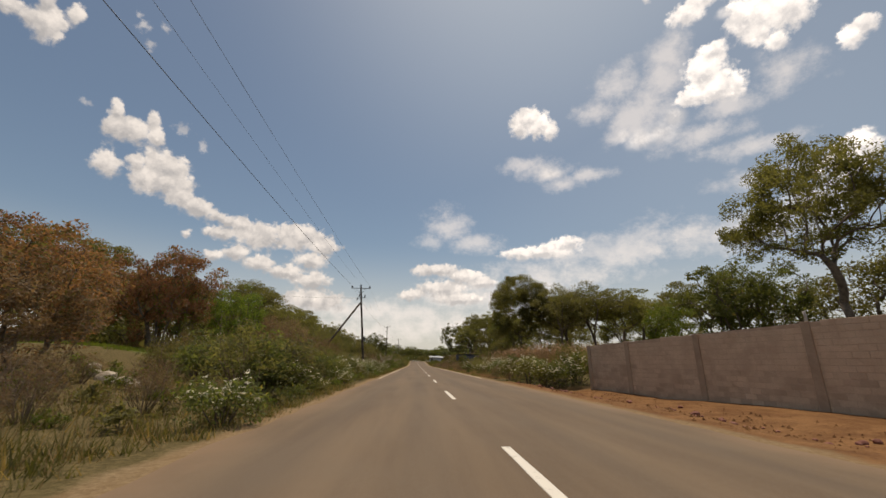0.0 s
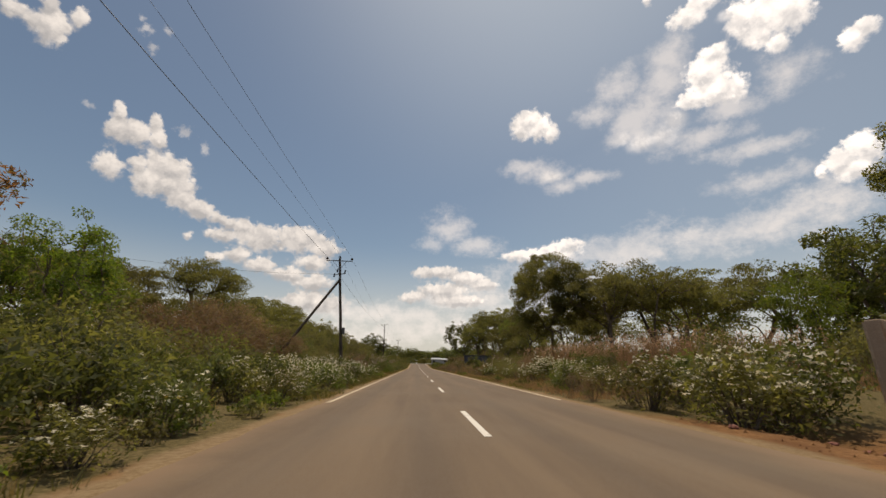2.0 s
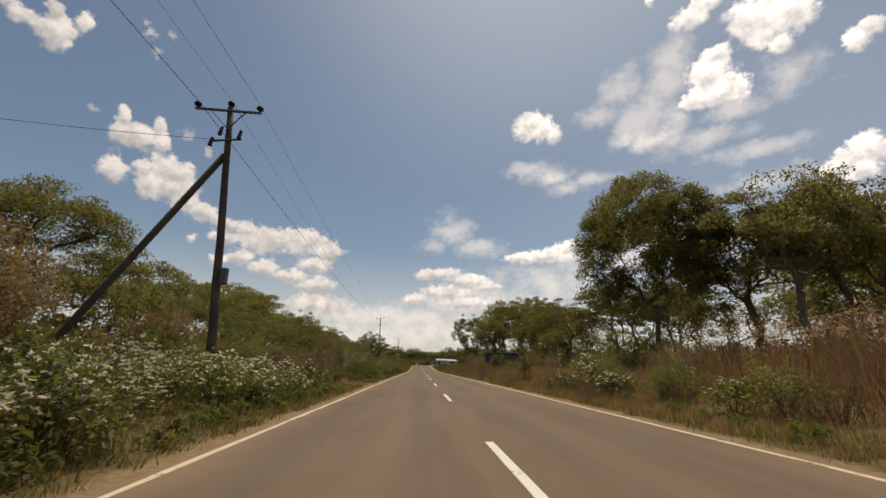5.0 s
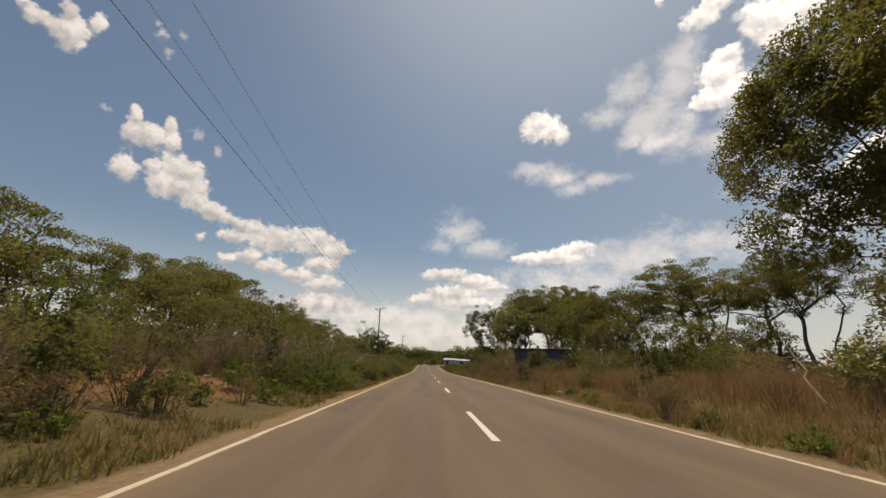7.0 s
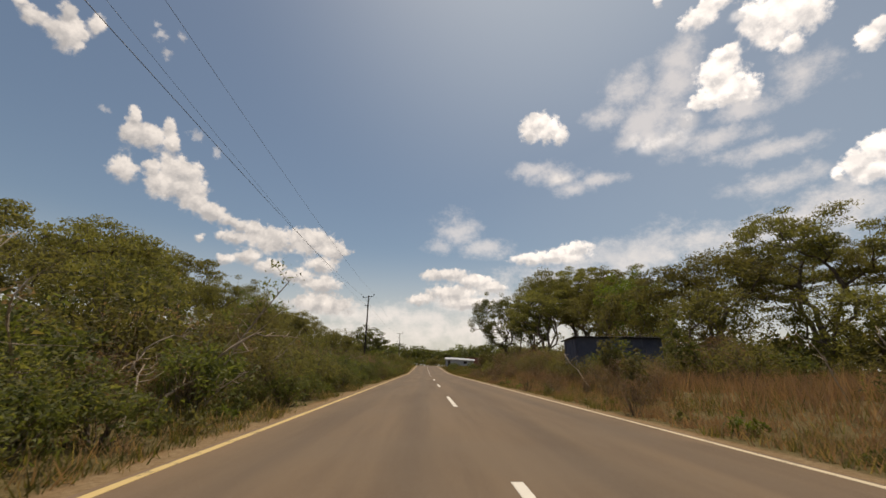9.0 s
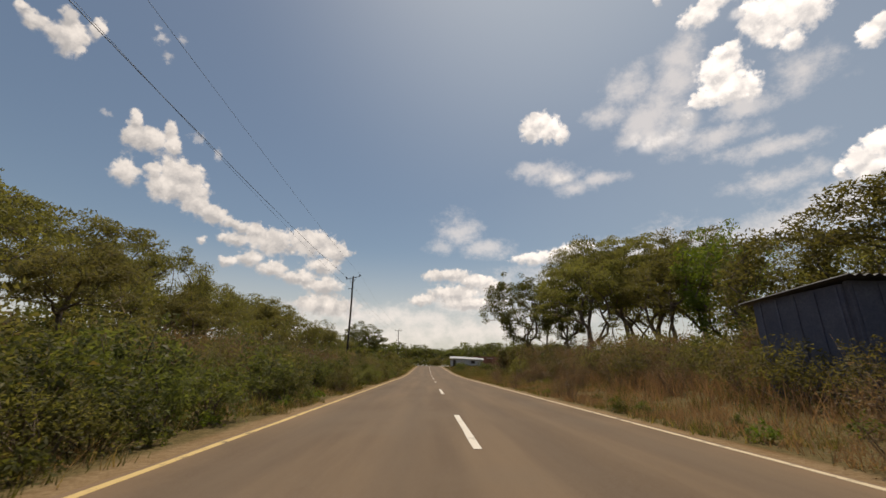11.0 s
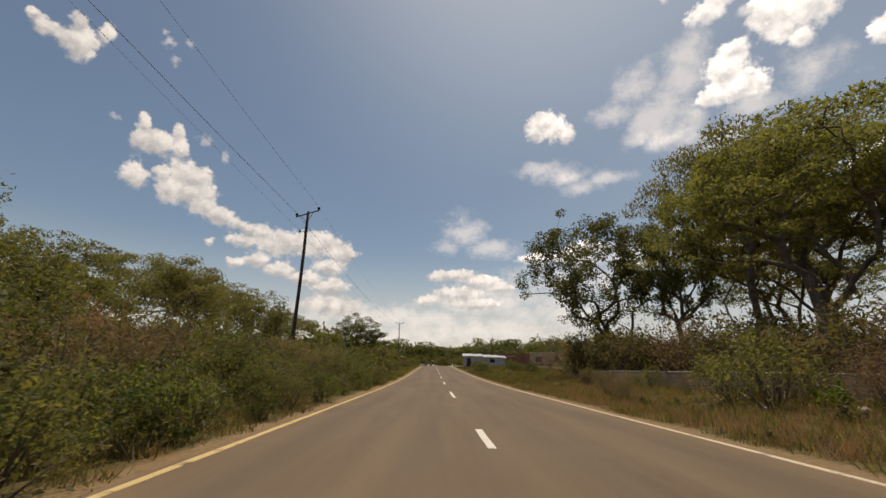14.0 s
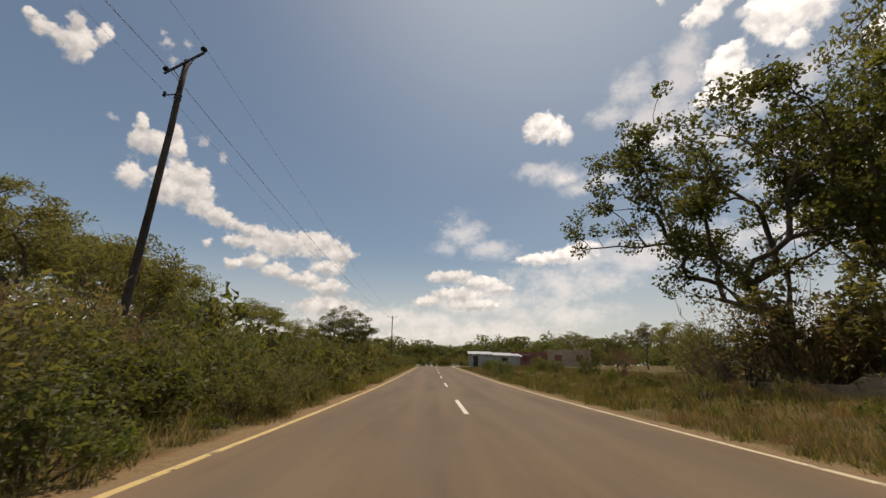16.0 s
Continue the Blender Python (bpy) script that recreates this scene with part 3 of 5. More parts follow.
def make_shrub(name, seed, height, radius, leaf_mat, count=1500, leaf=(0.12, 0.06), clumps=34, flowers=0, stems=9, twiggy=0, wood=None):
    """A shrub of many stems with leaves along them, down to the ground, perhaps with flowers on top or bare dry twigs."""
    rng = np.random.default_rng(seed)
    thing = empty_at(name, 0, 0, -60)
    tips = []
    for i in range(clumps):
        a, r = rng.uniform(0, 2 * math.pi), math.sqrt(rng.uniform(0.02, 1.0))
        wavy = radius * (0.8 + 0.25 * math.sin(3 * a + seed) + 0.15 * math.sin(7 * a))
        top = height * (1.0 - 0.45 * r * r) * rng.uniform(0.78, 1.12)
        tips.append((math.cos(a) * r * wavy, math.sin(a) * r * wavy, top * rng.uniform(0.2, 1.0) ** 0.5))
    tips = np.array(tips)
    verts, faces = [], []
    for i, tip in enumerate(tips):
        foot = np.array([tip[0] * 0.18, tip[1] * 0.18, -0.1])
        if i < stems * 2:
            tube(verts, faces, bent(rng, foot, tip, 3, 0.05 * height, 0.03 * height), 0.012 * height + 0.005, 0.004, 3)
    for i in range(twiggy):
        a = rng.uniform(0, 2 * math.pi)
        tip = np.array([math.cos(a) * radius * 0.8, math.sin(a) * radius * 0.8, height]) * rng.uniform(0.5, 1.05)
        line = bent(rng, (tip[0] * 0.15, tip[1] * 0.15, -0.1), tip, 5, 0.09 * height, 0.05 * height)
        tube(verts, faces, line, 0.016, 0.005, 3)
        for k in range(3):
            s = np.array(line[rng.integers(2, 5)])
            tube(verts, faces, bent(rng, s, s + rng.normal(size=3) * 0.15 * height + np.array([0, 0, 0.15]), 2, 0.03), 0.008, 0.003, 3)
    stem = new("stem", mesh_of("stem", verts, faces, wood or (TWIG if twiggy else BARK), True))
    stem.parent = thing
    tagged(stem, "", "", "", "stuff")
    per = max(6, count // clumps)
    centres = []
    for tip in tips:
        k = int(per * rng.uniform(0.6, 1.4))
        d = unit(rng.normal(size=(k, 3))) * rng.uniform(0.1, 1.0, size=(k, 1)) ** 0.6
        s = radius * 0.27 * rng.uniform(0.6, 1.3)
        c = tip + d * np.array([s, s, min(s, height * 0.3)])
        centres.append(c)
    # skirt of leaves low down
    k = count // 4
    a, r = rng.uniform(0, 2 * math.pi, k), np.sqrt(rng.uniform(0.1, 1, k)) * radius
    centres.append(np.stack([np.cos(a) * r, np.sin(a) * r, rng.uniform(0.03, 0.55, k) * height], axis=1))
    centres = np.concatenate(centres)
    centres[:, 2] = np.abs(centres[:, 2]) + 0.02
    crown = new("crown", loose("crown", leaves(rng, centres, leaf[0], leaf[1], 0.5), leaf_mat))
    crown.parent = thing
    if flowers:
        high = centres[np.argsort(centres[:, 2] + rng.normal(size=len(centres)) * 0.25 * height)][-len(centres) // 2:]
        heads = high[rng.integers(0, len(high), flowers)] + np.array([0, 0, 0.05])
        spots = np.repeat(heads, 4, axis=0) + rng.normal(size=(flowers * 4, 3)) * np.array([0.035, 0.035, 0.012])
        bloom = new("bloom", loose("bloom", leaves(rng, spots, 0.088, 0.075, 0.7), PETAL))
        bloom.parent = thing
        tagged(bloom, "clusters of small white flowers", "", "", "stuff")
    return thing


def blades(rng, feet, tall, wide, lean=0.35):
    """Grass blades that taper to a leaning tip, standing at the feet."""
    n = len(feet)
    a, b = rng.uniform(0, 2 * math.pi, n), rng.uniform(0, 2 * math.pi, n)
    out = np.stack([np.cos(a), np.sin(a), np.zeros(n)], axis=1)
    side = np.stack([np.cos(b), np.sin(b), np.zeros(n)], axis=1)
    h = (tall * rng.uniform(0.35, 1.15, n))[:, None]
    w = wide * rng.uniform(0.7, 1.4, n)[:, None]
    tip = feet + np.array([0, 0, 1.0]) * h + out * (lean * rng.uniform(0.1, 1.1, n))[:, None] * h
    return np.stack([feet - side * w, feet + side * w, tip], axis=1)


def rest_on(thing, x, y, scale=1.0, turn=0.0, tall=1.0):
    """Moves or copies a prototype onto the ground."""
    return copy_thing(thing, pose(x, y, land_z(x, y) - 0.02, 0, 0, turn) @ Matrix.Diagonal((scale, scale, scale * tall, 1)))


def drop_proto(thing):
    for o in (*thing.children_recursive, thing):
        bpy.data.objects.remove(o)


# ---- ground and road ----
def make_ground():
    xs = [-2500, -1200, -600, -300, -160, -110, -80, -60, -45, -36, -30, -26, -22, -19, -16]
    xs += [-14 + 0.5 * i for i in range(57)]
    xs += [16, 19, 22, 26, 30, 36, 45, 60, 80, 110, 160, 300, 600, 1200, 2500]
    ys = [-600, -200, -80, -40, -20] + [-10 + 1.0 * i for i in range(161)] + [156, 164, 174, 186, 200, 215, 230, 250, 275, 310, 360, 450, 600, 900, 1400, 2000, 3000]
    verts = [(x, y, land_z(x, min(y, 400)) + 0.03 * noise.noise(Vector((x * 1.7, y * 1.7, 5))) * (3.9 < abs(x) < 15) - 0.03 * (abs(x) < 3.4)) for y in ys for x in xs]
    w = len(xs)
    faces = [(j * w + i, j * w + i + 1, (j + 1) * w + i + 1, (j + 1) * w + i) for j in range(len(ys) - 1) for i in range(w - 1)]
    ob = new("ground", mesh_of("ground", verts, faces, GROUND, True))
    tagged(ob, "reddish bare soil and dry litter along the roadside", "ground", "", "structure")
    return ob


def road_edge(y, side):
    """The asphalt's ragged edge."""
    crumble = 0.16 if y < 24 else 0.05
    return side * (3.55 + crumble * noise.noise(Vector((side * 9.0, y * 0.55, 1))) + 0.5 * crumble * noise.noise(Vector((side * 4.0, y * 2.1, 7))))


def bend_x(y):
    """The road swings to the left at its far end."""
    return -0.0022 * max(0.0, y - 205) ** 2


def make_road():
    ys = [-40 + 0.5 * i for i in range(520)]
    across = [-1, -0.97, -0.5, 0, 0.5, 0.97, 1]
    verts, faces = [], []
    for y in ys:
        left, right = road_edge(y, -1), road_edge(y, 1)
        for a in across:
            x = (right if a > 0 else -left) * a
            z = road_z(y) + 0.035 - 0.035 * a * a - 0.05 * (abs(a) == 1)
            verts.append((x + bend_x(y), y, z))
    w = len(across)
    for j in range(len(ys) - 1):
        for i in range(w - 1):
            faces.append((j * w + i, j * w + i + 1, (j + 1) * w + i + 1, (j + 1) * w + i))
    road = new("road", mesh_of("road", verts, faces, ASPHALT, True))
    tagged(road, "worn brownish grey two-lane asphalt road", "road", "", "structure")

    def strip(name, x, w, y0, y1, mat, label, step=0.5, fray=0.0):
        n = max(1, int((y1 - y0) / step))
        vs, fs = [], []
        for i in range(n + 1):
            y = y0 + (y1 - y0) * i / n
            z = road_z(y) + 0.035 - 0.035 * (x / 3.55) ** 2 + 0.006
            f = fray * noise.noise(Vector((x, y * 0.9, 2)))
            g = fray * noise.noise(Vector((x, y * 0.9, 12)))
            for xx, zz in ((x - w / 2 + f, z - 0.005), (x - w / 2 + f + 0.004, z), (x + w / 2 + g - 0.004, z), (x + w / 2 + g, z - 0.005)):
                vs.append((xx + bend_x(y), y, zz))
        for i in range(n):
            for k in range(3):
                fs.append((i * 4 + k, i * 4 + k + 1, i * 4 + k + 5, i * 4 + k + 4))
        ob = new(name, mesh_of(name, vs, fs, mat))
        ob.parent = road
        tagged(ob, label)

    for y in (-1.0, 8.3, 17.6, 26.8, 36.2, 45.7, 55.3, 65.6, 76.0, 86.5, 97.1, 118.7, 129.7, 140.5, 151.0, 161.5, 172.0, 182.5, 193.0):
        strip("lane_dash", 0.0, 0.11, y, y + (3.1 if y < 50 else 3.6), WHITE_PAINT, "worn white dash of the centre line", 0.6, 0.012)
    strip("lane_dash", 0.0, 0.11, 109.9, 111.5, WHITE_PAINT, "worn white dash of the centre line", 0.6, 0.012)
    strip("edge_line", -3.3, 0.09, 23.0, 60.0, CREAM_PAINT, "worn pale yellow edge line", 0.5, 0.03)
    strip("edge_line", -3.3, 0.1, 60.0, 215.0, YELLOW_PAINT, "worn yellow edge line", 0.5, 0.015)
    strip("edge_line", 3.3, 0.09, 24.0, 215.0, CREAM_PAINT, "worn pale yellow edge line", 0.5, 0.02)
    return road


ground = make_ground()
road = make_road()


# ---- power line ----
def make_pole(x, y, lean, height, arm_turn, with_fuses, strut=None, tilt=0.0):
    """A wooden pole with a steel crossarm, braces and insulators."""
    z = land_z(x, y)
    pole = empty_at("utility_pole", x, y, z)
    tagged(pole, "dark wooden power pole with steel crossarm and insulators", "utility pole", "power line poles")
    verts, faces = [], []
    top = Vector((lean, 0, height))
    rng = np.random.default_rng(int(abs(y)))
    tube(verts, faces, bent(rng, (0, 0, -0.5), top, 8, 0.03), 0.15, 0.1, 12)
    shaft = new("shaft", mesh_of("shaft", verts, faces, POLE_WOOD, True))
    shaft.parent = pole
    turn = radians(arm_turn)
    along = Vector((math.cos(turn), math.sin(turn), tilt))
    at = lambda h: Vector((lean * h / height, 0, h))
    arm_h = height - 0.25
    ends = []
    verts, faces = [], []
    tube(verts, faces, [at(arm_h) - along * 1.15 + Vector((0, -0.14, 0)), at(arm_h) + along * 1.15 + Vector((0, -0.14, 0))], 0.05, 0.05, 4)
    arm = new("crossarm", mesh_of("crossarm", verts, faces, STEEL))
    arm.parent = pole
    for s in (-1, 1):
        verts, faces = [], []
        tube(verts, faces, [at(arm_h - 0.75) + Vector((0, -0.12, 0)), at(arm_h) + along * 0.6 * s + Vector((0, -0.14, -0.03))], 0.022, 0.022, 4)
        ob = new("brace", mesh_of("brace", verts, faces, STEEL))
        ob.parent = pole
    posts = [-1.08, 1.08] if not with_fuses else [-1.08, 0.0, 1.08]
    for s in posts:
        foot = at(arm_h) + along * s + Vector((0, -0.14, 0.04))
        if s == 0.0:
            foot = at(height) + Vector((0, 0, 0.0))
        verts, faces = [], []
        rings = [(0.0, 0.03), (0.08, 0.03), (0.09, 0.11), (0.13, 0.13), (0.15, 0.06), (0.17, 0.12), (0.21, 0.1), (0.23, 0.04), (0.27, 0.03)]
        for k in range(len(rings) - 1):
            tube(verts, faces, [foot + Vector((0, 0, rings[k][0])), foot + Vector((0, 0, rings[k + 1][0]))], rings[k][1], rings[k + 1][1], 10)
        ob = new("insulator", mesh_of("insulator", verts, faces, PORCELAIN))
        ob.parent = arm if s else pole
        ends.append(Vector((x, y, z)) + foot + Vector((0, 0, 0.27)))
    if with_fuses:
        # a second, lower arm with fuse holders, a little box and a strut
        verts, faces = [], []
        tube(verts, faces, [at(height - 1.55) - along * 0.55 + Vector((0, -0.14, 0)), at(height - 1.4) + along * 0.5 + Vector((0, -0.14, 0))], 0.04, 0.04, 4)
        lower = new("lower_arm", mesh_of("lower_arm", verts, faces, STEEL))
        lower.parent = pole
        for s, dz in ((-0.5, -0.1), (0.45, 0.25), (-0.2, 0.35)):
            c = at(height - 1.5 + dz) + along * s + Vector((0, -0.2, 0))
            verts, faces = [], []
            tube(verts, faces, [c - Vector((0, 0, 0.16)), c + Vector((0.02, 0, 0.0)), c + Vector((0.05, 0, 0.16))], 0.075, 0.05, 8)
            ob = new("fuse_holder", mesh_of("fuse_holder", verts, faces, PORCELAIN))
            ob.parent = lower
        c = at(3.6) + Vector((0.2, -0.05, 0))
        part("cable_box", box_bm(c.x - 0.1, c.x + 0.12, c.y - 0.1, c.y + 0.1, c.z - 0.3, c.z + 0.25, 0.03), STEEL, pole)
    else:
        c = at(height - 1.75)
        verts, faces = [], []
        tube(verts, faces, [c + Vector((-0.05, -0.14, 0)), c + Vector((-0.42, -0.16, -0.04))], 0.03, 0.03, 6)
        tube(verts, faces, [c + Vector((-0.42, -0.16, -0.1)), c + Vector((-0.42, -0.16, 0.1))], 0.06, 0.05, 8)
        ob = new("side_bracket", mesh_of("side_bracket", verts, faces, PORCELAIN))
        ob.parent = pole
        ends.insert(1, Vector((x, y, z)) + c + Vector((-0.42, -0.16, 0.1)))
        verts, faces = [], []
        for dz in (-0.07, 0.07):
            tube(verts, faces, [c + Vector((0, 0, dz - 0.02)), c + Vector((0, 0, dz + 0.02))], 0.135, 0.135, 12)
        ob = new("band", mesh_of("band", verts, faces, STEEL))
        ob.parent = pole
    if strut:
        verts, faces = [], []
        tube(verts, faces, [Vector(strut), at(height - 2.0) + Vector((-0.08, 0, 0))], 0.13, 0.11, 10)
        ob = new("strut", mesh_of("strut", verts, faces, POLE_WOOD, True))
        ob.parent = pole
    return ends


POLE_A = make_pole(-7.2, 46.6, -0.95, 10.0, 4, True, (-7.2, 1.4, -0.4))
POLE_B = make_pole(-11.0, 134.0, 0.1, 12.6, -24, False, None, 0.1)
POLE_C = make_pole(-10.5, 218.0, 0.0, 11.5, 2, False)
POLE_0 = make_pole(-7.6, -42.0, 0.0, 10.5, 4, True)


def make_wire(a, b, sag, radius=0.009):
    curve = bpy.data.curves.new("power_wire", "CURVE")
    curve.dimensions, curve.bevel_depth, curve.bevel_resolution = "3D", radius, 1
    spline = curve.splines.new("POLY")
    n = 28
    spline.points.add(n)
    for i in range(n + 1):
        t = i / n
        p = a.lerp(b, t)
        spline.points[i].co = (p.x, p.y, p.z - sag * 4 * t * (1 - t), 1)
    curve.materials.append(WIRE)
    ob = new("power_wire", curve)
    tagged(ob, "thin sagging overhead power wire between poles", "wire", "overhead wires")


POLE_D = make_pole(-36.0, 43.0, 0.0, 10.5, 80, False)
make_wire(Vector((-8.3, 46.45, 8.7)), POLE_D[0], 0.9)
for first, second, sag in ((POLE_0, POLE_A, 1.0), (POLE_A, POLE_B, 1.1), (POLE_B, POLE_C, 1.2)):
    for p, q, radius in zip(first, second, (0.013, 0.006, 0.007)):
        make_wire(p, q, sag, radius)


# ---- the concrete block wall by the yard ----
def make_block_wall(name, start, end, top_at, base_z, posts, label, parts=300, cap=None):
    """A wall of 0.4 m blocks in running bond, with pillars. top_at(s): its height s metres along."""
    a, b = Vector(start), Vector(end)
    length = (b - a).length
    turn = math.degrees(math.atan2(b.y - a.y, b.x - a.x))
    wall = empty_at(name, a.x, a.y, base_z, turn)
    tagged(wall, label, "wall", "", "structure")
    # mortar core
    n = max(2, int(length / 0.4))
    vs, fs = [], []
    for i in range(n + 1):
        s = length * i / n
        h = top_at(s) - 0.012
        vs += [(s, -0.069, -0.3), (s, 0.069, -0.3), (s, 0.069, h), (s, -0.069, h)]
    for i in range(n):
        for k in range(4):
            fs.append((i * 4 + k, i * 4 + (k + 1) % 4, i * 4 + 4 + (k + 1) % 4, i * 4 + 4 + k))
    fs += [(0, 1, 2, 3), tuple(n * 4 + k for k in (3, 2, 1, 0))]
    core = new("mortar", mesh_of("mortar", vs, fs, MORTAR))
    core.parent = wall
    rng = random.Random(name)
    shapes = []
    for k in range(4):
        bm = box_bm(-0.195, 0.195, -0.075, 0.075, -0.093, 0.093, 0.008)
        for v in bm.verts:
            v.co += Vector((rng.uniform(-1, 1), rng.uniform(-1, 1), rng.uniform(-1, 1))) * 0.003
        mesh = bpy.data.meshes.new("block")
        bm.to_mesh(mesh)
        bm.free()
        mesh.materials.append(CONCRETE)
        shapes.append(mesh)
    made = 0
    extra = bmesh.new()
    row = 0
    places = []
    while row * 0.2 < 4:
        for i in range(int(length / 0.4)):
            s = 0.2 + i * 0.4 + (0.2 if row % 2 else 0.0)
            if s + 0.2 <= length and row * 0.2 + 0.2 <= top_at(s) + 0.03:
                places.append((s, row * 0.2 + 0.1))
        row += 1
    for s, z in places:
        m = pose(s + rng.uniform(-0.004, 0.004), rng.uniform(-0.005, 0.005), z + rng.uniform(-0.003, 0.003), rng.uniform(-0.6, 0.6), rng.uniform(-0.5, 0.5), rng.uniform(-0.5, 0.5))
        if made < parts:
            block = new("block", rng.choice(shapes))
            block.parent = wall
            block.matrix_local = m
            made += 1
        else:
            extra.from_mesh(rng.choice(shapes))
            extra.verts.ensure_lookup_table()
            for v in extra.verts[-24:]:
                v.co = m @ v.co
    if len(extra.verts):
        ob = part("further_blocks", extra, CONCRETE, wall)
        tagged(ob, "", "", "", "stuff")
    else:
        extra.free()
    # added strips on the top edge, pale to paint the sunlight lying there
    if cap:
        for s0, s1 in cap:
            part("cap", box_bm(s0, s1, -0.1, 0.1, top_at(s0 + 0.1) - 0.004, top_at(s0 + 0.1) + 0.055, 0.012), PIPE, wall, "wall cap coloured pale as if sunlit")
    for s in posts:
        part("pillar", box_bm(s - 0.13, s + 0.13, -0.13, 0.13, -0.3, top_at(s) + 0.02, 0.012), RENDERED, wall, "rendered concrete pillar")
    return wall


yard_wall = make_block_wall("wall_yard", (8.9, 20.0, 0), (13.9, 1.0, 0), lambda s: 2.4 + 0.032 * s, -0.44, (0.2, 3.1, 7.0, 11.0, 15.0),
                "unplastered grey-brown concrete block wall with pillars", 300)


verts, faces = [], []
tube(verts, faces, [(11.0, 0.0, 2.7), (11.02, 0.01, 2.95), (11.0, 0.0, 3.12)], 0.045, 0.045, 8)
stub = new("pipe_stub", mesh_of("pipe_stub", verts, faces, PIPE, True))
stub.parent = yard_wall
tagged(stub, "short pale pipe standing in the pillar")


# ---- low unfinished wall further on ----
make_block_wall("wall_low", (9.4, 134.0, 0), (8.6, 104.0, 0), lambda s: 0.42 if s < 4 else (0.62 if s < 23 else (0.82 if s < 27 else 0.42)), road_z(118) + 0.28, (),
                "low unfinished wall of bare concrete blocks", 220, ((4.1, 9.6), (9.64, 14.2), (16.0, 22.9), (23.1, 26.9)))


# ---- shed and unfinished brick house ----
def ridged_sheet(x0, x1, a, b, pitch=0.2, depth=0.03):
    """A corrugated sheet from the edge a=(y, z) to the edge b=(y, z), with thickness."""
    n = int((x1 - x0) / pitch * 4)
    vs, fs = [], []
    for i in range(n + 1):
        x = x0 + (x1 - x0) * i / n
        d = depth * math.sin(i * math.pi / 2)
        vs += [(x, a[0], a[1] + d), (x, b[0], b[1] + d), (x, b[0], b[1] + d - 0.012), (x, a[0], a[1] + d - 0.012)]
    for i in range(n):
        for k in range(4):
            fs.append((i * 4 + k, i * 4 + (k + 1) % 4, i * 4 + 4 + (k + 1) % 4, i * 4 + 4 + k))
    return vs, fs


def wall_with_holes(x0, x1, y0, y1, z0, z1, holes):
    """A wall along x with openings (xa, xb, za, zb), built of blocks round them."""
    bm = bmesh.new()
    xs = sorted({x0, x1, *[h[0] for h in holes], *[h[1] for h in holes]})
    zs = sorted({z0, z1, *[h[2] for h in holes], *[h[3] for h in holes]})
    for xa, xb in zip(xs, xs[1:]):
        for za, zb in zip(zs, zs[1:]):
            if any(h[0] <= xa and xb <= h[1] and h[2] <= za and zb <= h[3] for h in holes):
                continue
            made = bmesh.ops.create_cube(bm, size=1)["verts"]
            for v in made:
                v.co = Vector((xa if v.co.x < 0 else xb, y0 if v.co.y < 0 else y1, za if v.co.z < 0 else zb))
    bmesh.ops.remove_doubles(bm, verts=bm.verts[:], dist=0.001)
    return bm


def make_shed(x, y, turn):
    z = land_z(x, y)
    shed = empty_at("shed", x, y, z, turn)
    tagged(shed, "small pale-walled shed under bright zinc roofing sheets", "shed")
    part("front_wall", wall_with_holes(-4.2, 4.2, -2.1, -1.92, -0.2, 1.75, [(-3.6, -2.8, -0.2, 1.6), (1.2, 2.2, 0.7, 1.4)]), PLASTER, shed)
    part("back_wall", box_bm(-4.2, 4.2, 1.92, 2.1, -0.2, 1.95), PLASTER, shed)
    for s in (-1, 1):
        part("side_wall", box_bm(4.2 * s - 0.09, 4.2 * s + 0.09, -1.92, 1.92, -0.2, 1.6), PLASTER, shed)
    door = part("door", box_bm(-3.6, -2.8, -2.05, -2.0, -0.15, 1.58, 0.01), POLE_WOOD, shed, "dark wooden door")
    part("door_handle", box_bm(-2.92, -2.87, -2.09, -2.052, 0.7, 0.84, 0.006), STEEL, door)
    part("window_pane", box_bm(1.2, 2.2, -2.02, -1.99, 0.7, 1.4, 0.005), PORCELAIN, shed, "dark window pane")
    edges = [-4.5, -2.4, -0.3, 1.6, 3.1, 4.6]
    for k in range(5):
        vs, fs = ridged_sheet(edges[k], edges[k + 1] + 0.1, (-2.5, 1.95 + 0.05 * (k % 2) - 0.09 * k), (2.4, 2.62 - 0.1 * k + 0.04 * (k % 2)))
        ob = new("roof_sheet", mesh_of("roof_sheet", vs, fs, SHEET))
        ob.parent = shed
    for k in range(4):
        part("rafter", box_bm(-4 + 2.6 * k, -3.9 + 2.6 * k, -2.4, 2.3, 1.55 - 0.03 * k, 1.65 - 0.03 * k), POLE_WOOD, shed)


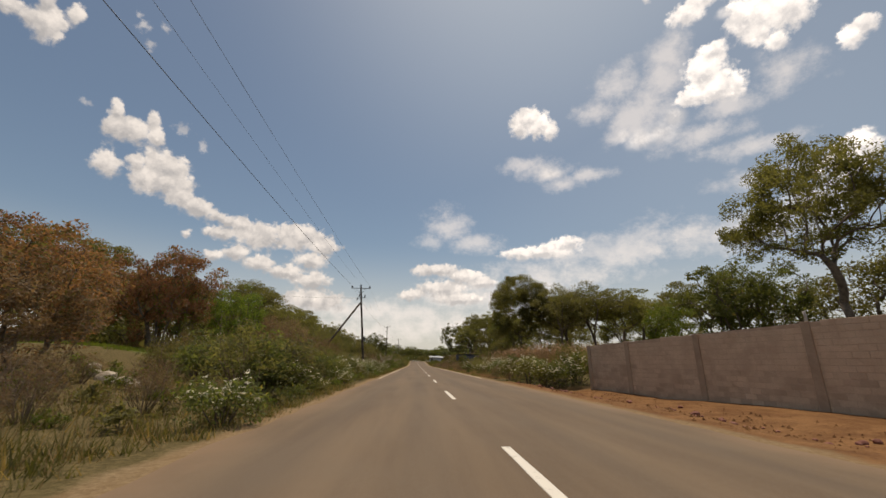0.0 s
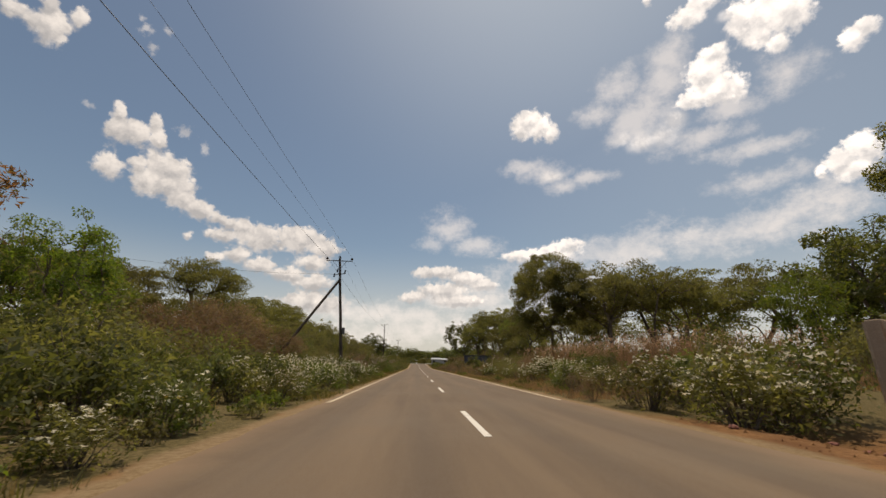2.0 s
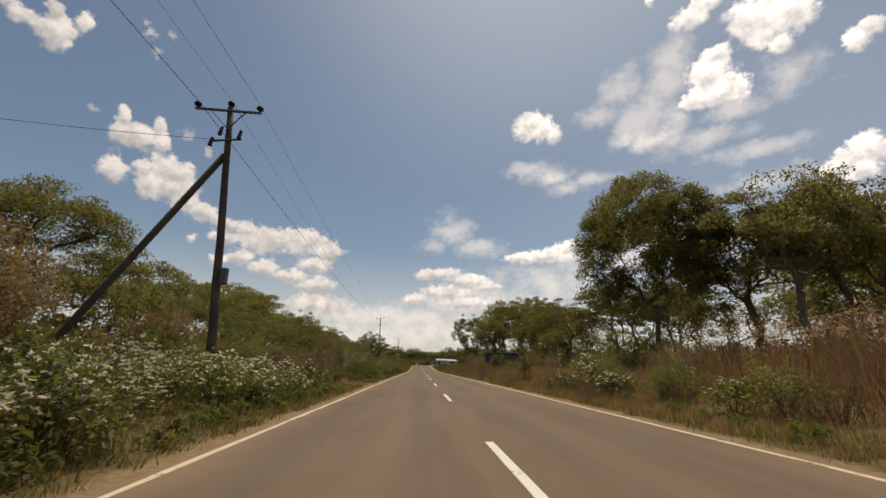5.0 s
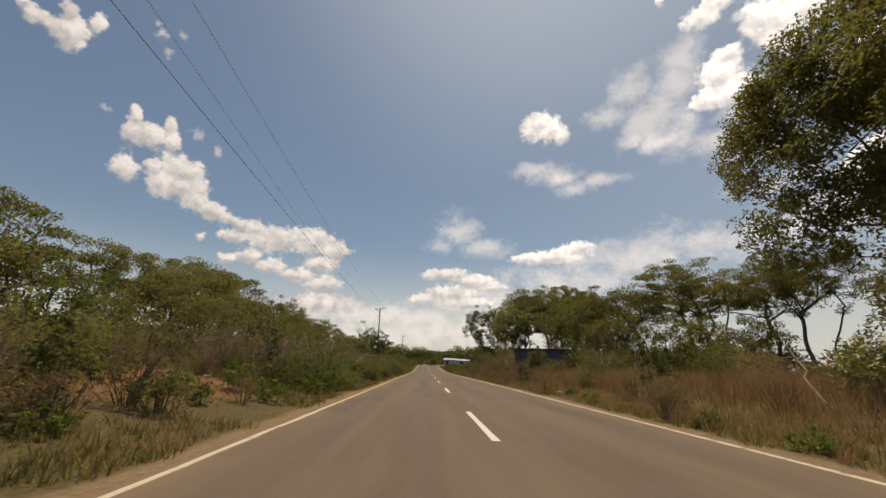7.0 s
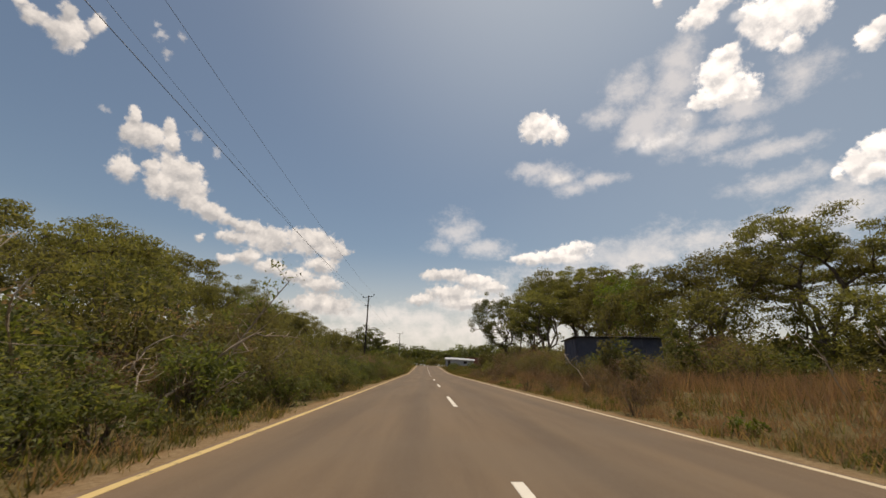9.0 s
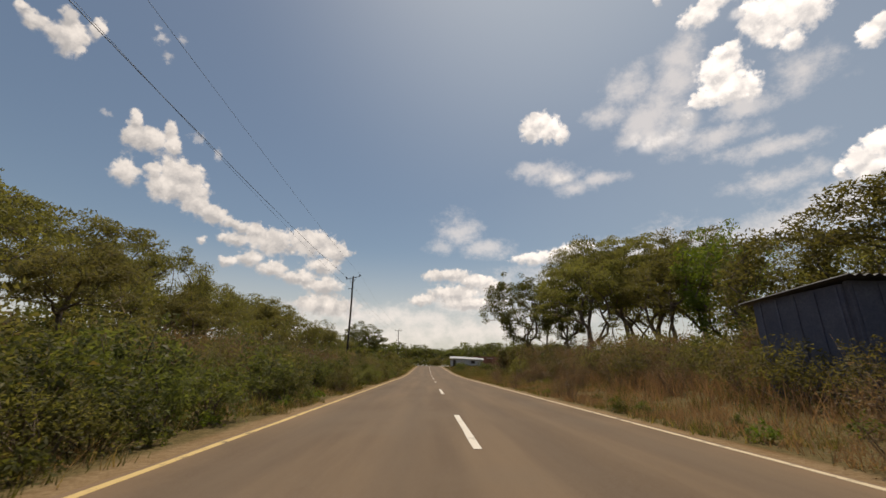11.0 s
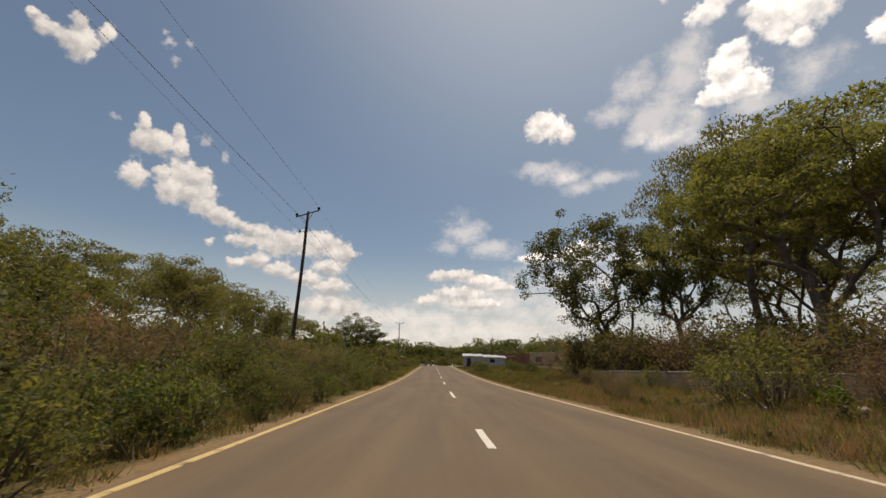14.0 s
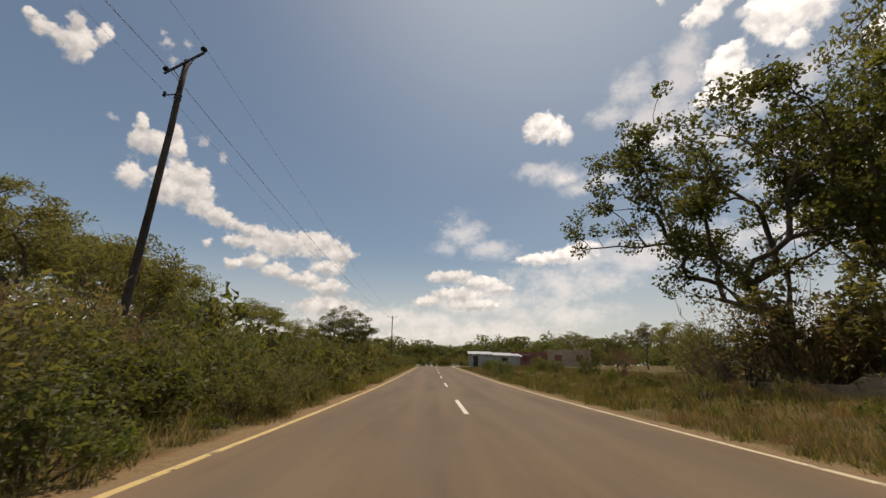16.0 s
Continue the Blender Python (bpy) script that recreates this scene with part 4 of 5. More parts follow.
def make_brick_house(x, y, turn):
    z = land_z(x, y)
    house = empty_at("unfinished_house", x, y, z, turn)
    tagged(house, "unfinished roofless house of red brick and grey blocks", "house")
    part("front_wall", wall_with_holes(-9, 0, -0.12, 0.12, -0.3, 2.6, [(-7.6, -6.6, -0.3, 2.0), (-4.9, -3.6, 0.9, 2.0), (-2.2, -1.2, 0.9, 2.0)]), BRICK, house, "red brick wall")
    part("front_wall", wall_with_holes(0.02, 8.5, -0.12, 0.12, -0.3, 3.1, [(1.4, 2.9, 0.9, 2.1), (5.6, 7.0, 0.9, 2.1)]), CONCRETE, house, "grey block wall")
    part("back_wall", box_bm(-9, 8.5, 6.9, 7.1, -0.3, 2.6), BRICK, house)
    for s in (-9, -3, 3, 8.4):
        part("cross_wall", box_bm(s, s + 0.2, 0.13, 6.9, -0.3, 2.5), BRICK, house)
    part("lintel", box_bm(1.1, 3.2, -0.16, 0.1, 2.1, 2.28, 0.01), PIPE, house, "pale concrete lintel")
    part("lintel", box_bm(-5.2, -3.3, -0.16, 0.1, 2.0, 2.16, 0.01), PIPE, house, "pale concrete lintel")


def make_blue_shack(x, y, turn):
    z = land_z(x, y)
    shack = empty_at("blue_shack", x, y, z, turn)
    tagged(shack, "small dark blue painted roadside shack among shrubs", "shack")
    part("front_wall", wall_with_holes(-2.5, 2.5, -1.4, -1.28, -0.1, 2.55, [(0.7, 1.5, -0.1, 2.0)]), BLUE_WALL, shack)
    part("back_wall", box_bm(-2.5, 2.5, 1.28, 1.4, -0.1, 2.45), BLUE_WALL, shack)
    for s in (-1, 1):
        part("side_wall", box_bm(2.5 * s - 0.06, 2.5 * s + 0.06, -1.28, 1.28, -0.1, 2.5), BLUE_WALL, shack)
    door = part("door", box_bm(0.7, 1.5, -1.35, -1.3, -0.05, 1.98, 0.01), BLUE_WALL, shack)
    for k in range(10):
        part("batten", box_bm(-2.42 + 0.53 * k, -2.37 + 0.53 * k, -1.425, -1.402, -0.1, 2.5), BLUE_WALL, shack)
    for k in range(5):
        part("batten", box_bm(-2.585, -2.562, -1.2 + 0.56 * k, -1.15 + 0.56 * k, -0.1, 2.45), BLUE_WALL, shack)
    part("shutter", box_bm(-1.2, -0.3, -1.43, -1.404, 0.95, 1.75, 0.008), BLUE_WALL, shack, "closed dark blue window shutter")
    part("door_handle", box_bm(0.78, 0.82, -1.4, -1.352, 0.9, 1.02, 0.006), STEEL, door)
    vs, fs = ridged_sheet(-2.75, 2.75, (-1.7, 2.62), (1.65, 2.5))
    ob = new("roof_sheet", mesh_of("roof_sheet", vs, fs, STEEL))
    ob.parent = shack


make_shed(10.0, 191.0, -4)
make_brick_house(22.0, 200.0, -3)
make_blue_shack(10.9, 90.4, -4)

# ---- trees ----
TREES = {
    "flat_a": (make_tree("acacia_tree", 11, 10, 5.2, ACACIA_LEAF, "flat", 0.3, 1, 15500, (0.22, 0.125), 110, 0.19, base=0.36, shell=0.45), "spreading flat-topped acacia with feathery olive-green leaves", "tree"),
    "flat_b": (make_tree("acacia_tree", 23, 10, 6.2, ACACIA_LEAF, "flat", 0.24, 2, 14500, (0.22, 0.125), 100, 0.18, gaps=0.12, base=0.42, flatness=0.3), "spreading acacia with forked trunk and thin layered crown", "tree"),
    "flat_c": (make_tree("acacia_tree", 37, 10, 4.6, OLIVE_LEAF, "flat", 0.3, 1, 13000, (0.22, 0.12), 90, 0.17, gaps=0.1, base=0.38), "slender acacia with open olive crown", "tree"),
    "umbrella": (make_tree("acacia_tree", 43, 10, 7.0, ACACIA_LEAF, "flat", 0.32, 1, 20000, (0.2, 0.11), 120, 0.2, base=0.56, flatness=0.26), "umbrella acacia with a wide flat layered crown", "tree"),
    "giant": (make_tree("acacia_tree", 61, 10, 4.7, ACACIA_LEAF, "flat", 0.24, 2, 40000, (0.14, 0.08), 220, 0.15, base=0.36, shell=0.5, spread=0.22, flatness=0.62), "very tall acacia with a broad dome over two dark forked trunks", "tree"),
    "thin": (make_tree("acacia_tree", 59, 10, 5.2, ACACIA_LEAF, "flat", 0.25, 2, 32000, (0.14, 0.075), 190, 0.15, base=0.34, gaps=0.18, spread=0.17), "tall feathery acacia with a thin airy crown", "tree"),
    "open": (make_tree("acacia_tree", 41, 10, 5.0, ACACIA_LEAF, "round", 0.2, 2, 30000, (0.15, 0.085), 190, 0.2, base=0.24, gaps=0.06, shell=0.42, spread=0.2), "tall acacia with a broad dense crown and dark forked limbs", "tree"),
    "flat_big": (make_tree("acacia_tree", 29, 10, 5.4, ACACIA_LEAF, "flat", 0.24, 1, 26000, (0.15, 0.085), 150, 0.2, gaps=0.2, base=0.36, spread=0.2, flatness=0.32), "tall spreading acacia with feathery olive-green leaves", "tree"),
    "tall": (make_tree("acacia_tree", 47, 10, 4.3, ACACIA_LEAF, "flat", 0.3, 1, 85000, (0.115, 0.06), 380, 0.12, base=0.14, gaps=0.1, shell=0.52, spread=0.3, flatness=0.8, corners=4), "very tall feathery tree with drooping fine foliage", "tree"),
    "round_a": (make_tree("bush_tree", 53, 10, 4.4, GREEN_LEAF, "round", 0.24, 2, 7500, (0.27, 0.16), 72, 0.16, base=0.14, shell=0.42, spread=0.21), "rounded dense green bush tree", "tree"),
    "round_b": (make_tree("bush_tree", 67, 10, 5.2, ACACIA_LEAF, "round", 0.2, 3, 7500, (0.27, 0.16), 76, 0.14, base=0.1, shell=0.42, spread=0.21), "broad dense olive-green bush tree", "tree"),
    "dark": (make_tree("evergreen_tree", 71, 10, 3.6, DARK_LEAF, "round", 0.25, 2, 17000, (0.19, 0.12), 120, 0.17, base=0.18, shell=0.42), "dense dark green evergreen tree", "tree"),
    "leafy": (make_tree("broadleaf_tree", 83, 14, 6.6, DARK_LEAF, "round", 0.17, 2, 20000, (0.2, 0.13), 230, 0.25, (-3.6, 0.0), 0.2, 0.22, spread=0.2, shell=0.4, corners=4), "large broadleaf tree with spreading bare limbs and dark leaves", "tree"),
    "bright": (make_tree("broadleaf_tree", 97, 10, 3.8, BRIGHT_LEAF, "round", 0.25, 2, 10500, (0.22, 0.14), 80, 0.14, base=0.16, shell=0.42), "bright green broadleaf tree in full leaf", "tree"),
    "dry_bush": (make_tree("dry_bush", 109, 6, 3.0, BROWN_LEAF, "round", 0.16, 3, 8000, (0.16, 0.09), 64, 0.08, base=0.08, bark=TWIG), "broad half-dry brown bush with fine leaves", "bush"),
    "russet": (make_tree("russet_tree", 103, 6, 2.6, RUSSET_LEAF, "round", 0.2, 3, 12500, (0.14, 0.08), 86, 0.09, base=0.04, gaps=0.08, shell=0.42), "rust-brown dried bush tree with fine leaves", "tree"),
}
FAR = {
    "far_a": (make_tree("bush_tree", 113, 10, 5.6, DARK_LEAF, "flat", 0.22, 1, 850, (0.85, 0.52), 28, 0.18, base=0.22), "distant flat-crowned olive-green tree", "tree"),
    "far_b": (make_tree("bush_tree", 127, 10, 5.2, DARK_LEAF, "round", 0.22, 1, 850, (0.85, 0.52), 28, 0.18, base=0.06), "distant rounded green tree", "tree"),
    "far_c": (make_tree("bush_tree", 131, 10, 5.4, GREEN_LEAF, "round", 0.22, 1, 850, (0.85, 0.52), 28, 0.18, base=0.06), "distant rounded olive tree", "tree"),
}


def plant(key, x, y, height, wide=1.0, turn=0.0, group="trees along the road"):
    proto, label, category = (TREES.get(key) or FAR.get(key))
    own = 14.0 if key == "leafy" else (6.0 if key in ("russet", "dry_bush") else 10.0)
    s = height / own
    ob = rest_on(proto, x, y, s * wide, turn, 1.0 / wide)
    return tagged(ob, label, category, group)


# trees on the wall's side, in the order of the drive
for key, x, y, h, w, turn in (
    ("giant", 36.4, 28.5, 21.5, 0.95, 150), ("round_a", 36.0, 43.0, 14.0, 1.0, 20), ("dark", 41.5, 44.0, 14.0, 1.25, 80),
    ("bright", 24.5, 36.0, 7.2, 1.0, 0), ("round_b", 46.0, 30.0, 13.0, 1.1, 50), ("round_b", 54.0, 50.0, 13.0, 1.2, 140), ("flat_a", 49.0, 66.0, 16.0, 1.0, 30),
    ("round_a", 44.0, 72.0, 13.5, 1.2, 30),
    ("flat_c", 20.2, 54.4, 12.3, 0.85, 200), ("flat_b", 25.6, 55.5, 12.8, 0.8, 15), ("round_b", 26.0, 68.0, 8.0, 1.1, 0), ("round_b", 33.0, 64.0, 8.5, 1.1, 100), ("flat_a", 31.0, 57.5, 12.4, 1.0, 120),
    ("flat_c", 23.6, 61.0, 12.4, 1.1, 40), ("flat_b", 38.0, 66.0, 13.0, 1.0, 260), ("thin", 33.2, 83.0, 13.6, 0.75, 310),
    ("tall", 15.8, 60.6, 15.0, 0.96, 140),
    ("flat_c", 36.0, 90.0, 13.0, 0.9, 80), ("flat_big", 30.0, 95.0, 14.0, 1.0, 0), ("flat_b", 23.0, 97.0, 10.6, 1.0, 190), ("flat_big", 38.5, 104.0, 14.5, 1.0, 80),
    ("round_b", 17.5, 100.0, 8.0, 1.0, 20), ("round_b", 19.5, 92.0, 6.6, 1.1, 60), ("round_b", 25.5, 89.0, 6.4, 1.1, 160), ("round_a", 31.5, 88.0, 7.0, 1.1, 30), ("round_b", 26.0, 105.0, 10.0, 1.0, 220),
    ("bright", 24.0, 112.5, 13.0, 0.95, 0), ("flat_big", 15.8, 121.0, 12.0, 1.05, 40), ("flat_big", 22.5, 118.0, 12.0, 1.0, 150), ("flat_big", 28.5, 122.0, 16.2, 0.9, 260),
    ("umbrella", 18.4, 127.5, 16.4, 0.56, 100), ("thin", 24.5, 129.0, 18.0, 1.0, 20),
    ("dark", 18.2, 134.6, 14.8, 0.72, 40), ("thin", 31.0, 136.0, 19.0, 1.0, 200), ("thin", 29.5, 141.0, 17.0, 0.85, 120), ("round_b", 27.0, 112.0, 7.0, 1.1, 0), ("flat_b", 37.0, 145.0, 14.0, 1.0, 0),
    ("round_b", 24.5, 161.0, 5.4, 1.15, 30), ("round_a", 29.5, 165.0, 6.0, 1.1, 200), ("flat_c", 29.0, 176.0, 6.3, 1.0, 0), ("dark", 34.0, 196.0, 6.2, 1.0, 40), ("round_a", 39.0, 186.0, 5.6, 1.3, 0), ("flat_b", 33.0, 216.0, 8.0, 1.1, 0),
):
    plant(key, x, y, h, w, turn)
leafy = plant("leafy", 15.6, 138.5, 14.6, 1.0, 0)

# trees on the poles' side
for key, x, y, h, w, turn in (
    ("russet", -12.6, 9.8, 4.8, 1.15, 0), ("russet", -15.8, 21.0, 6.2, 0.9, 70), ("russet", -17.4, 23.8, 7.4, 1.0, 130), ("russet", -21.6, 22.0, 7.0, 1.0, 200), ("russet", -26.0, 20.0, 6.4, 1.1, 20), ("bright", -16.2, 23.2, 5.0, 0.8, 30), ("flat_a", -27.5, 28.5, 9.2, 1.0, 60), ("flat_a", -34.0, 30.0, 11.0, 1.0, 190),
    ("round_b", -33.0, 20.0, 10.0, 1.1, 0), ("dry_bush", -11.2, 7.6, 3.4, 1.15, 60), ("russet", -18.2, 12.6, 5.6, 1.1, 40), ("dry_bush", -14.8, 42.0, 4.6, 1.25, 140), ("dry_bush", -11.6, 42.5, 3.5, 1.2, 30), ("dry_bush", -18.4, 45.5, 6.0, 1.15, 250), ("dry_bush", -12.6, 38.5, 3.2, 1.1, 300), ("flat_a", -44.0, 129.0, 19.5, 1.0, 70), ("flat_b", -37.0, 124.5, 13.5, 0.9, 20), ("flat_a", -42.0, 114.0, 16.8, 0.9, 110), ("round_b", -24.0, 31.0, 7.0, 1.0, 150), ("bright", -13.5, 26.0, 5.0, 1.0, 0), ("bright", -16.0, 30.0, 5.0, 1.2, 120),
    ("round_b", -22.0, 38.0, 7.0, 1.1, 0), ("flat_c", -33.0, 46.0, 11.0, 1.0, 0), ("umbrella", -28.6, 62.0, 13.6, 0.75, 40), ("flat_b", -38.0, 56.0, 12.5, 1.0, 200), ("flat_a", -28.5, 70.0, 11.5, 1.0, 120),
    ("round_b", -22.0, 62.0, 7.0, 1.1, 60), ("dry_bush", -18.0, 48.0, 6.4, 1.2, 10), ("dry_bush", -22.5, 44.0, 6.0, 1.2, 90), ("round_b", -24.0, 52.0, 7.5, 1.0, 0), ("round_b", -38.0, 64.0, 9.5, 1.3, 40), ("round_b", -30.0, 61.0, 8.6, 1.2, 140), ("flat_a", -33.0, 53.0, 11.6, 0.9, 80), ("round_a", -34.0, 40.0, 9.0, 1.2, 0), ("dry_bush", -14.0, 36.0, 3.6, 1.2, 40), ("dry_bush", -14.5, 56.0, 3.8, 1.1, 200), ("flat_c", -22.0, 82.0, 7.8, 1.1, 0), ("round_a", -17.5, 69.5, 5.6, 0.95, 0), ("round_b", -21.0, 66.0, 7.4, 1.0, 30),
    ("round_b", -16.0, 78.0, 5.4, 1.1, 100), ("flat_b", -33.0, 104.0, 14.5, 0.9, 0), ("flat_a", -40.0, 96.0, 15.0, 1.0, 70), ("round_b", -24.0, 94.0, 8.5, 1.1, 200), ("round_a", -17.0, 88.0, 6.6, 1.0, 10),
    ("flat_c", -14.5, 97.0, 5.6, 1.0, 130), ("round_b", -19.0, 104.0, 6.4, 1.0, 0), ("open", -27.0, 120.0, 12.5, 1.0, 0), ("flat_c", -20.0, 114.0, 6.6, 1.1, 0), ("round_b", -15.5, 118.0, 5.2, 1.1, 0),
    ("flat_a", -30.0, 134.0, 10.6, 1.0, 220), ("round_b", -24.5, 131.0, 7.2, 1.1, 40), ("round_b", -29.0, 127.0, 8.0, 1.1, 90), ("flat_c", -24.0, 142.0, 10.5, 1.0, 10), ("flat_a", -45.0, 163.0, 17.0, 1.0, 0), ("flat_b", -38.0, 168.0, 15.0, 1.0, 90), ("flat_c", -33.0, 160.0, 12.0, 1.0, 0),
    ("round_b", -26.0, 158.0, 9.4, 1.0, 60), ("round_b", -17.5, 142.0, 7.6, 1.0, 0), ("round_a", -20.0, 152.0, 7.4, 1.1, 0), ("flat_b", -26.0, 176.0, 9.0, 1.1, 0), ("round_b", -24.0, 190.0, 8.0, 1.2, 0),
    ("dark", -24.5, 229.0, 15.0, 1.5, 0), ("round_b", -30.0, 212.0, 8.0, 1.2, 90), ("russet", -20.0, 126.0, 4.6, 1.1, 0),
):
    plant(key, x, y, h, w, turn)

# the far wood that closes the view
rng = random.Random(5)
for i in range(100):
    x = -120 + 250 * (i + rng.uniform(0, 1)) / 100
    near = 236 + 0.12 * abs(x) + rng.uniform(0, 26)
    if -14 < x < 16:
        near += 26
    key = rng.choice(("far_a", "far_b", "far_c"))
    plant(key, x, near, rng.uniform(7.0, 10.5), rng.uniform(1.0, 1.4), rng.uniform(0, 360), "far wood")
for i in range(32):
    x = rng.choice((-1, 1)) * rng.uniform(40, 100)
    y = rng.uniform(10, 230)
    if x > 0:
        x = max(x, 48)
    plant(rng.choice(("far_a", "far_b", "far_c")), x, y, rng.uniform(7.0, 10.0) if x < 0 else rng.uniform(3.5, 5.5), 1.2, rng.uniform(0, 360), "background trees")
for i in range(16):
    plant(rng.choice(("far_a", "far_b")), rng.uniform(-14, 20), rng.uniform(262, 275), rng.uniform(6.5, 8.5), 1.2, rng.uniform(0, 360), "far wood")

for proto, _, _ in (*TREES.values(), *FAR.values()):
    drop_proto(proto)

# ---- shrubs ----
SHRUBS = {
    "flower": ([make_shrub("flowering_shrub", 201 + k, 1.5, 1.15, (GREEN_LEAF, ACACIA_LEAF, GREEN_LEAF)[k], 1400, (0.13, 0.075), 40, 105) for k in range(3)], "leafy roadside shrub covered in small white flowers", "shrub"),
    "rich": ([make_shrub("flowering_shrub", 231 + k, 1.5, 1.15, (GREEN_LEAF, ACACIA_LEAF)[k], 1300, (0.12, 0.065), 40, 230) for k in range(2)], "leafy roadside shrub thick with small white flowers", "shrub"),
    "green": ([make_shrub("green_shrub", 301 + k, 2.0, 1.3, (GREEN_LEAF, DARK_LEAF, GREEN_LEAF)[k], 1450, (0.145, 0.085), 42) for k in range(3)], "dense green roadside shrub", "shrub"),
    "olive": ([make_shrub("olive_shrub", 401 + k, 2.4, 1.6, (ACACIA_LEAF, OLIVE_LEAF, OLIVE_LEAF)[k], 1650, (0.135, 0.075), 46, 0, 9, (0, 2, 5)[k]) for k in range(3)], "olive-green thorn shrub with fine leaves", "shrub"),
    "brown": ([make_shrub("dry_shrub", 501 + k, 2.0, 1.3, BROWN_LEAF, 1500, (0.08, 0.045), 40, 0, 6, 8) for k in range(2)], "half-dry brown shrub with bare twigs", "shrub"),
    "sapling": ([make_shrub("sapling", 601 + k, 2.2, 0.72, (GREEN_LEAF, OLIVE_LEAF)[k], 900, (0.13, 0.085), 34, 0, 3) for k in range(2)], "young green sapling beside the road", "sapling"),
    "bare": ([make_shrub("bare_shrub", 651 + k, 2.0, 1.35, BROWN_LEAF, 420, (0.07, 0.04), 26, 0, 4, 24, BLEACHED) for k in range(2)], "nearly leafless shrub of pale tangled dead twigs", "shrub"),
    "weed": ([make_shrub("weed_clump", 701 + k, 0.6, 0.55, (BRIGHT_LEAF, GREEN_LEAF, OLIVE_LEAF)[k], 290, (0.15, 0.07), 16, 0, 4) for k in range(3)], "low clump of green roadside weeds", "weeds"),
    "scrub": ([make_shrub("olive_shrub", 801 + k, 2.4, 1.7, (ACACIA_LEAF, OLIVE_LEAF, GREEN_LEAF)[k], 480, (0.34, 0.2), 36, 0, 3) for k in range(3)], "olive-green thicket shrub behind the verge", "shrub"),
    "scrub_fine": ([make_shrub("olive_shrub", 821 + k, 2.4, 1.7, (ACACIA_LEAF, OLIVE_LEAF, BROWN_LEAF, GREEN_LEAF)[k], 1300, (0.155, 0.09), 44, 0, 3) for k in range(4)], "olive-green thicket shrub behind the verge", "shrub"),
    "scrub_brown": ([make_shrub("dry_shrub", 851 + k, 2.2, 1.6, (BROWN_LEAF, BROWN_LEAF)[k], 420, (0.31, 0.17), 34, 0, 4) for k in range(2)], "brown half-dry thicket shrub behind the verge", "shrub"),
}
rng = random.Random(17)
THICKET = {}


def shrub(key, x, y, scale, tall=1.0, group="roadside shrubs"):
    protos, label, category = SHRUBS[key]
    if key.startswith("scrub"):
        crown = [o for o in rng.choice(protos).children if o.name.startswith("crown")][0]
        points = np.empty(len(crown.data.vertices) * 3, dtype=np.float32)
        crown.data.vertices.foreach_get("co", points)
        m = np.array(pose(x, y, land_z(x, y) - 0.02, 0, 0, rng.uniform(0, 360)) @ Matrix.Diagonal((scale, scale, scale * tall, 1)))
        points = points.reshape(-1, 3) @ m[:3, :3].T + m[:3, 3]
        THICKET.setdefault(crown.data.materials[0].name, []).append(points.reshape(-1, 3, 3))
        return
    tagged(rest_on(rng.choice(protos), x, y, scale, rng.uniform(0, 360), tall), label, category, group)


def belt(y0, y1, x0, x1, count, mix, low, high, clear=()):
    """Scatters shrubs over a stretch of the verge. mix: kinds to choose from."""
    for i in range(count):
        y = y0 + (y1 - y0) * (i + rng.uniform(0, 1)) / count
        x = rng.uniform(x0, x1)
        if any(a < x < b and c < y < d for a, b, c, d in clear):
            continue
        shrub(rng.choice(mix), x, y, rng.uniform(low, high), rng.uniform(0.85, 1.15))


HEAP = (-13.0, -4.0, 56.5, 63.2)
SHACK = (4.0, 12.6, 75.0, 92.5)
BLOOM = (5.4, 14.0, 33.5, 40.0)
# poles' side, near row then back rows
belt(2, 11, -8.5, -5.4, 16, ("weed", "weed", "brown", "weed"), 0.3, 0.42)
belt(5, 14, -13, -8.5, 16, ("weed",), 0.4, 0.7)
belt(9, 15, -6.8, -5.2, 9, ("green", "green", "olive", "flower"), 0.68, 0.95)
belt(12.5, 18, -9.6, -7.2, 9, ("green", "green", "olive", "flower"), 0.7, 0.95)
belt(14, 20, -12.4, -9.5, 7, ("olive", "green"), 0.6, 0.8)
belt(4, 52, -4.9, -4.1, 70, ("weed", "weed", "weed", "weed", "flower"), 0.4, 0.66)
belt(10.5, 26, -6.8, -5.0, 14, ("flower", "green", "green", "olive"), 0.55, 0.8)
belt(26, 50, -6.8, -5.0, 24, ("rich", "rich", "flower", "flower"), 0.6, 0.82)
belt(13, 28, -9.4, -6.8, 15, ("flower", "olive", "green", "olive"), 0.66, 0.95)
belt(28, 52, -9.4, -6.8, 22, ("rich", "flower", "rich", "flower"), 0.66, 0.85)
belt(20, 30, -14, -9.4, 10, ("flower", "olive", "brown", "green"), 0.75, 1.0)
belt(30, 54, -14, -9.4, 18, ("flower", "flower", "olive", "brown"), 0.65, 0.9)
belt(26, 70, -46, -24, 28, ("scrub", "scrub", "scrub_brown"), 1.4, 2.2)
belt(70, 200, -46, -24, 26, ("scrub",), 1.6, 2.4)
belt(0, 60, 18, 46, 26, ("scrub", "scrub_brown"), 1.0, 1.6)
belt(26, 60, -24, -14, 20, ("scrub_fine",), 0.85, 1.25)
belt(-6, 26, -60, -28, 24, ("scrub", "scrub_brown"), 1.4, 2.0)
belt(51, 58, -10, -4.8, 26, ("weed", "weed", "brown"), 0.4, 0.7)
belt(64, 68, -9, -4.8, 12, ("weed", "weed", "brown"), 0.4, 0.7)
belt(53, 67, -13, -10, 10, ("olive", "green", "brown"), 0.55, 0.8)
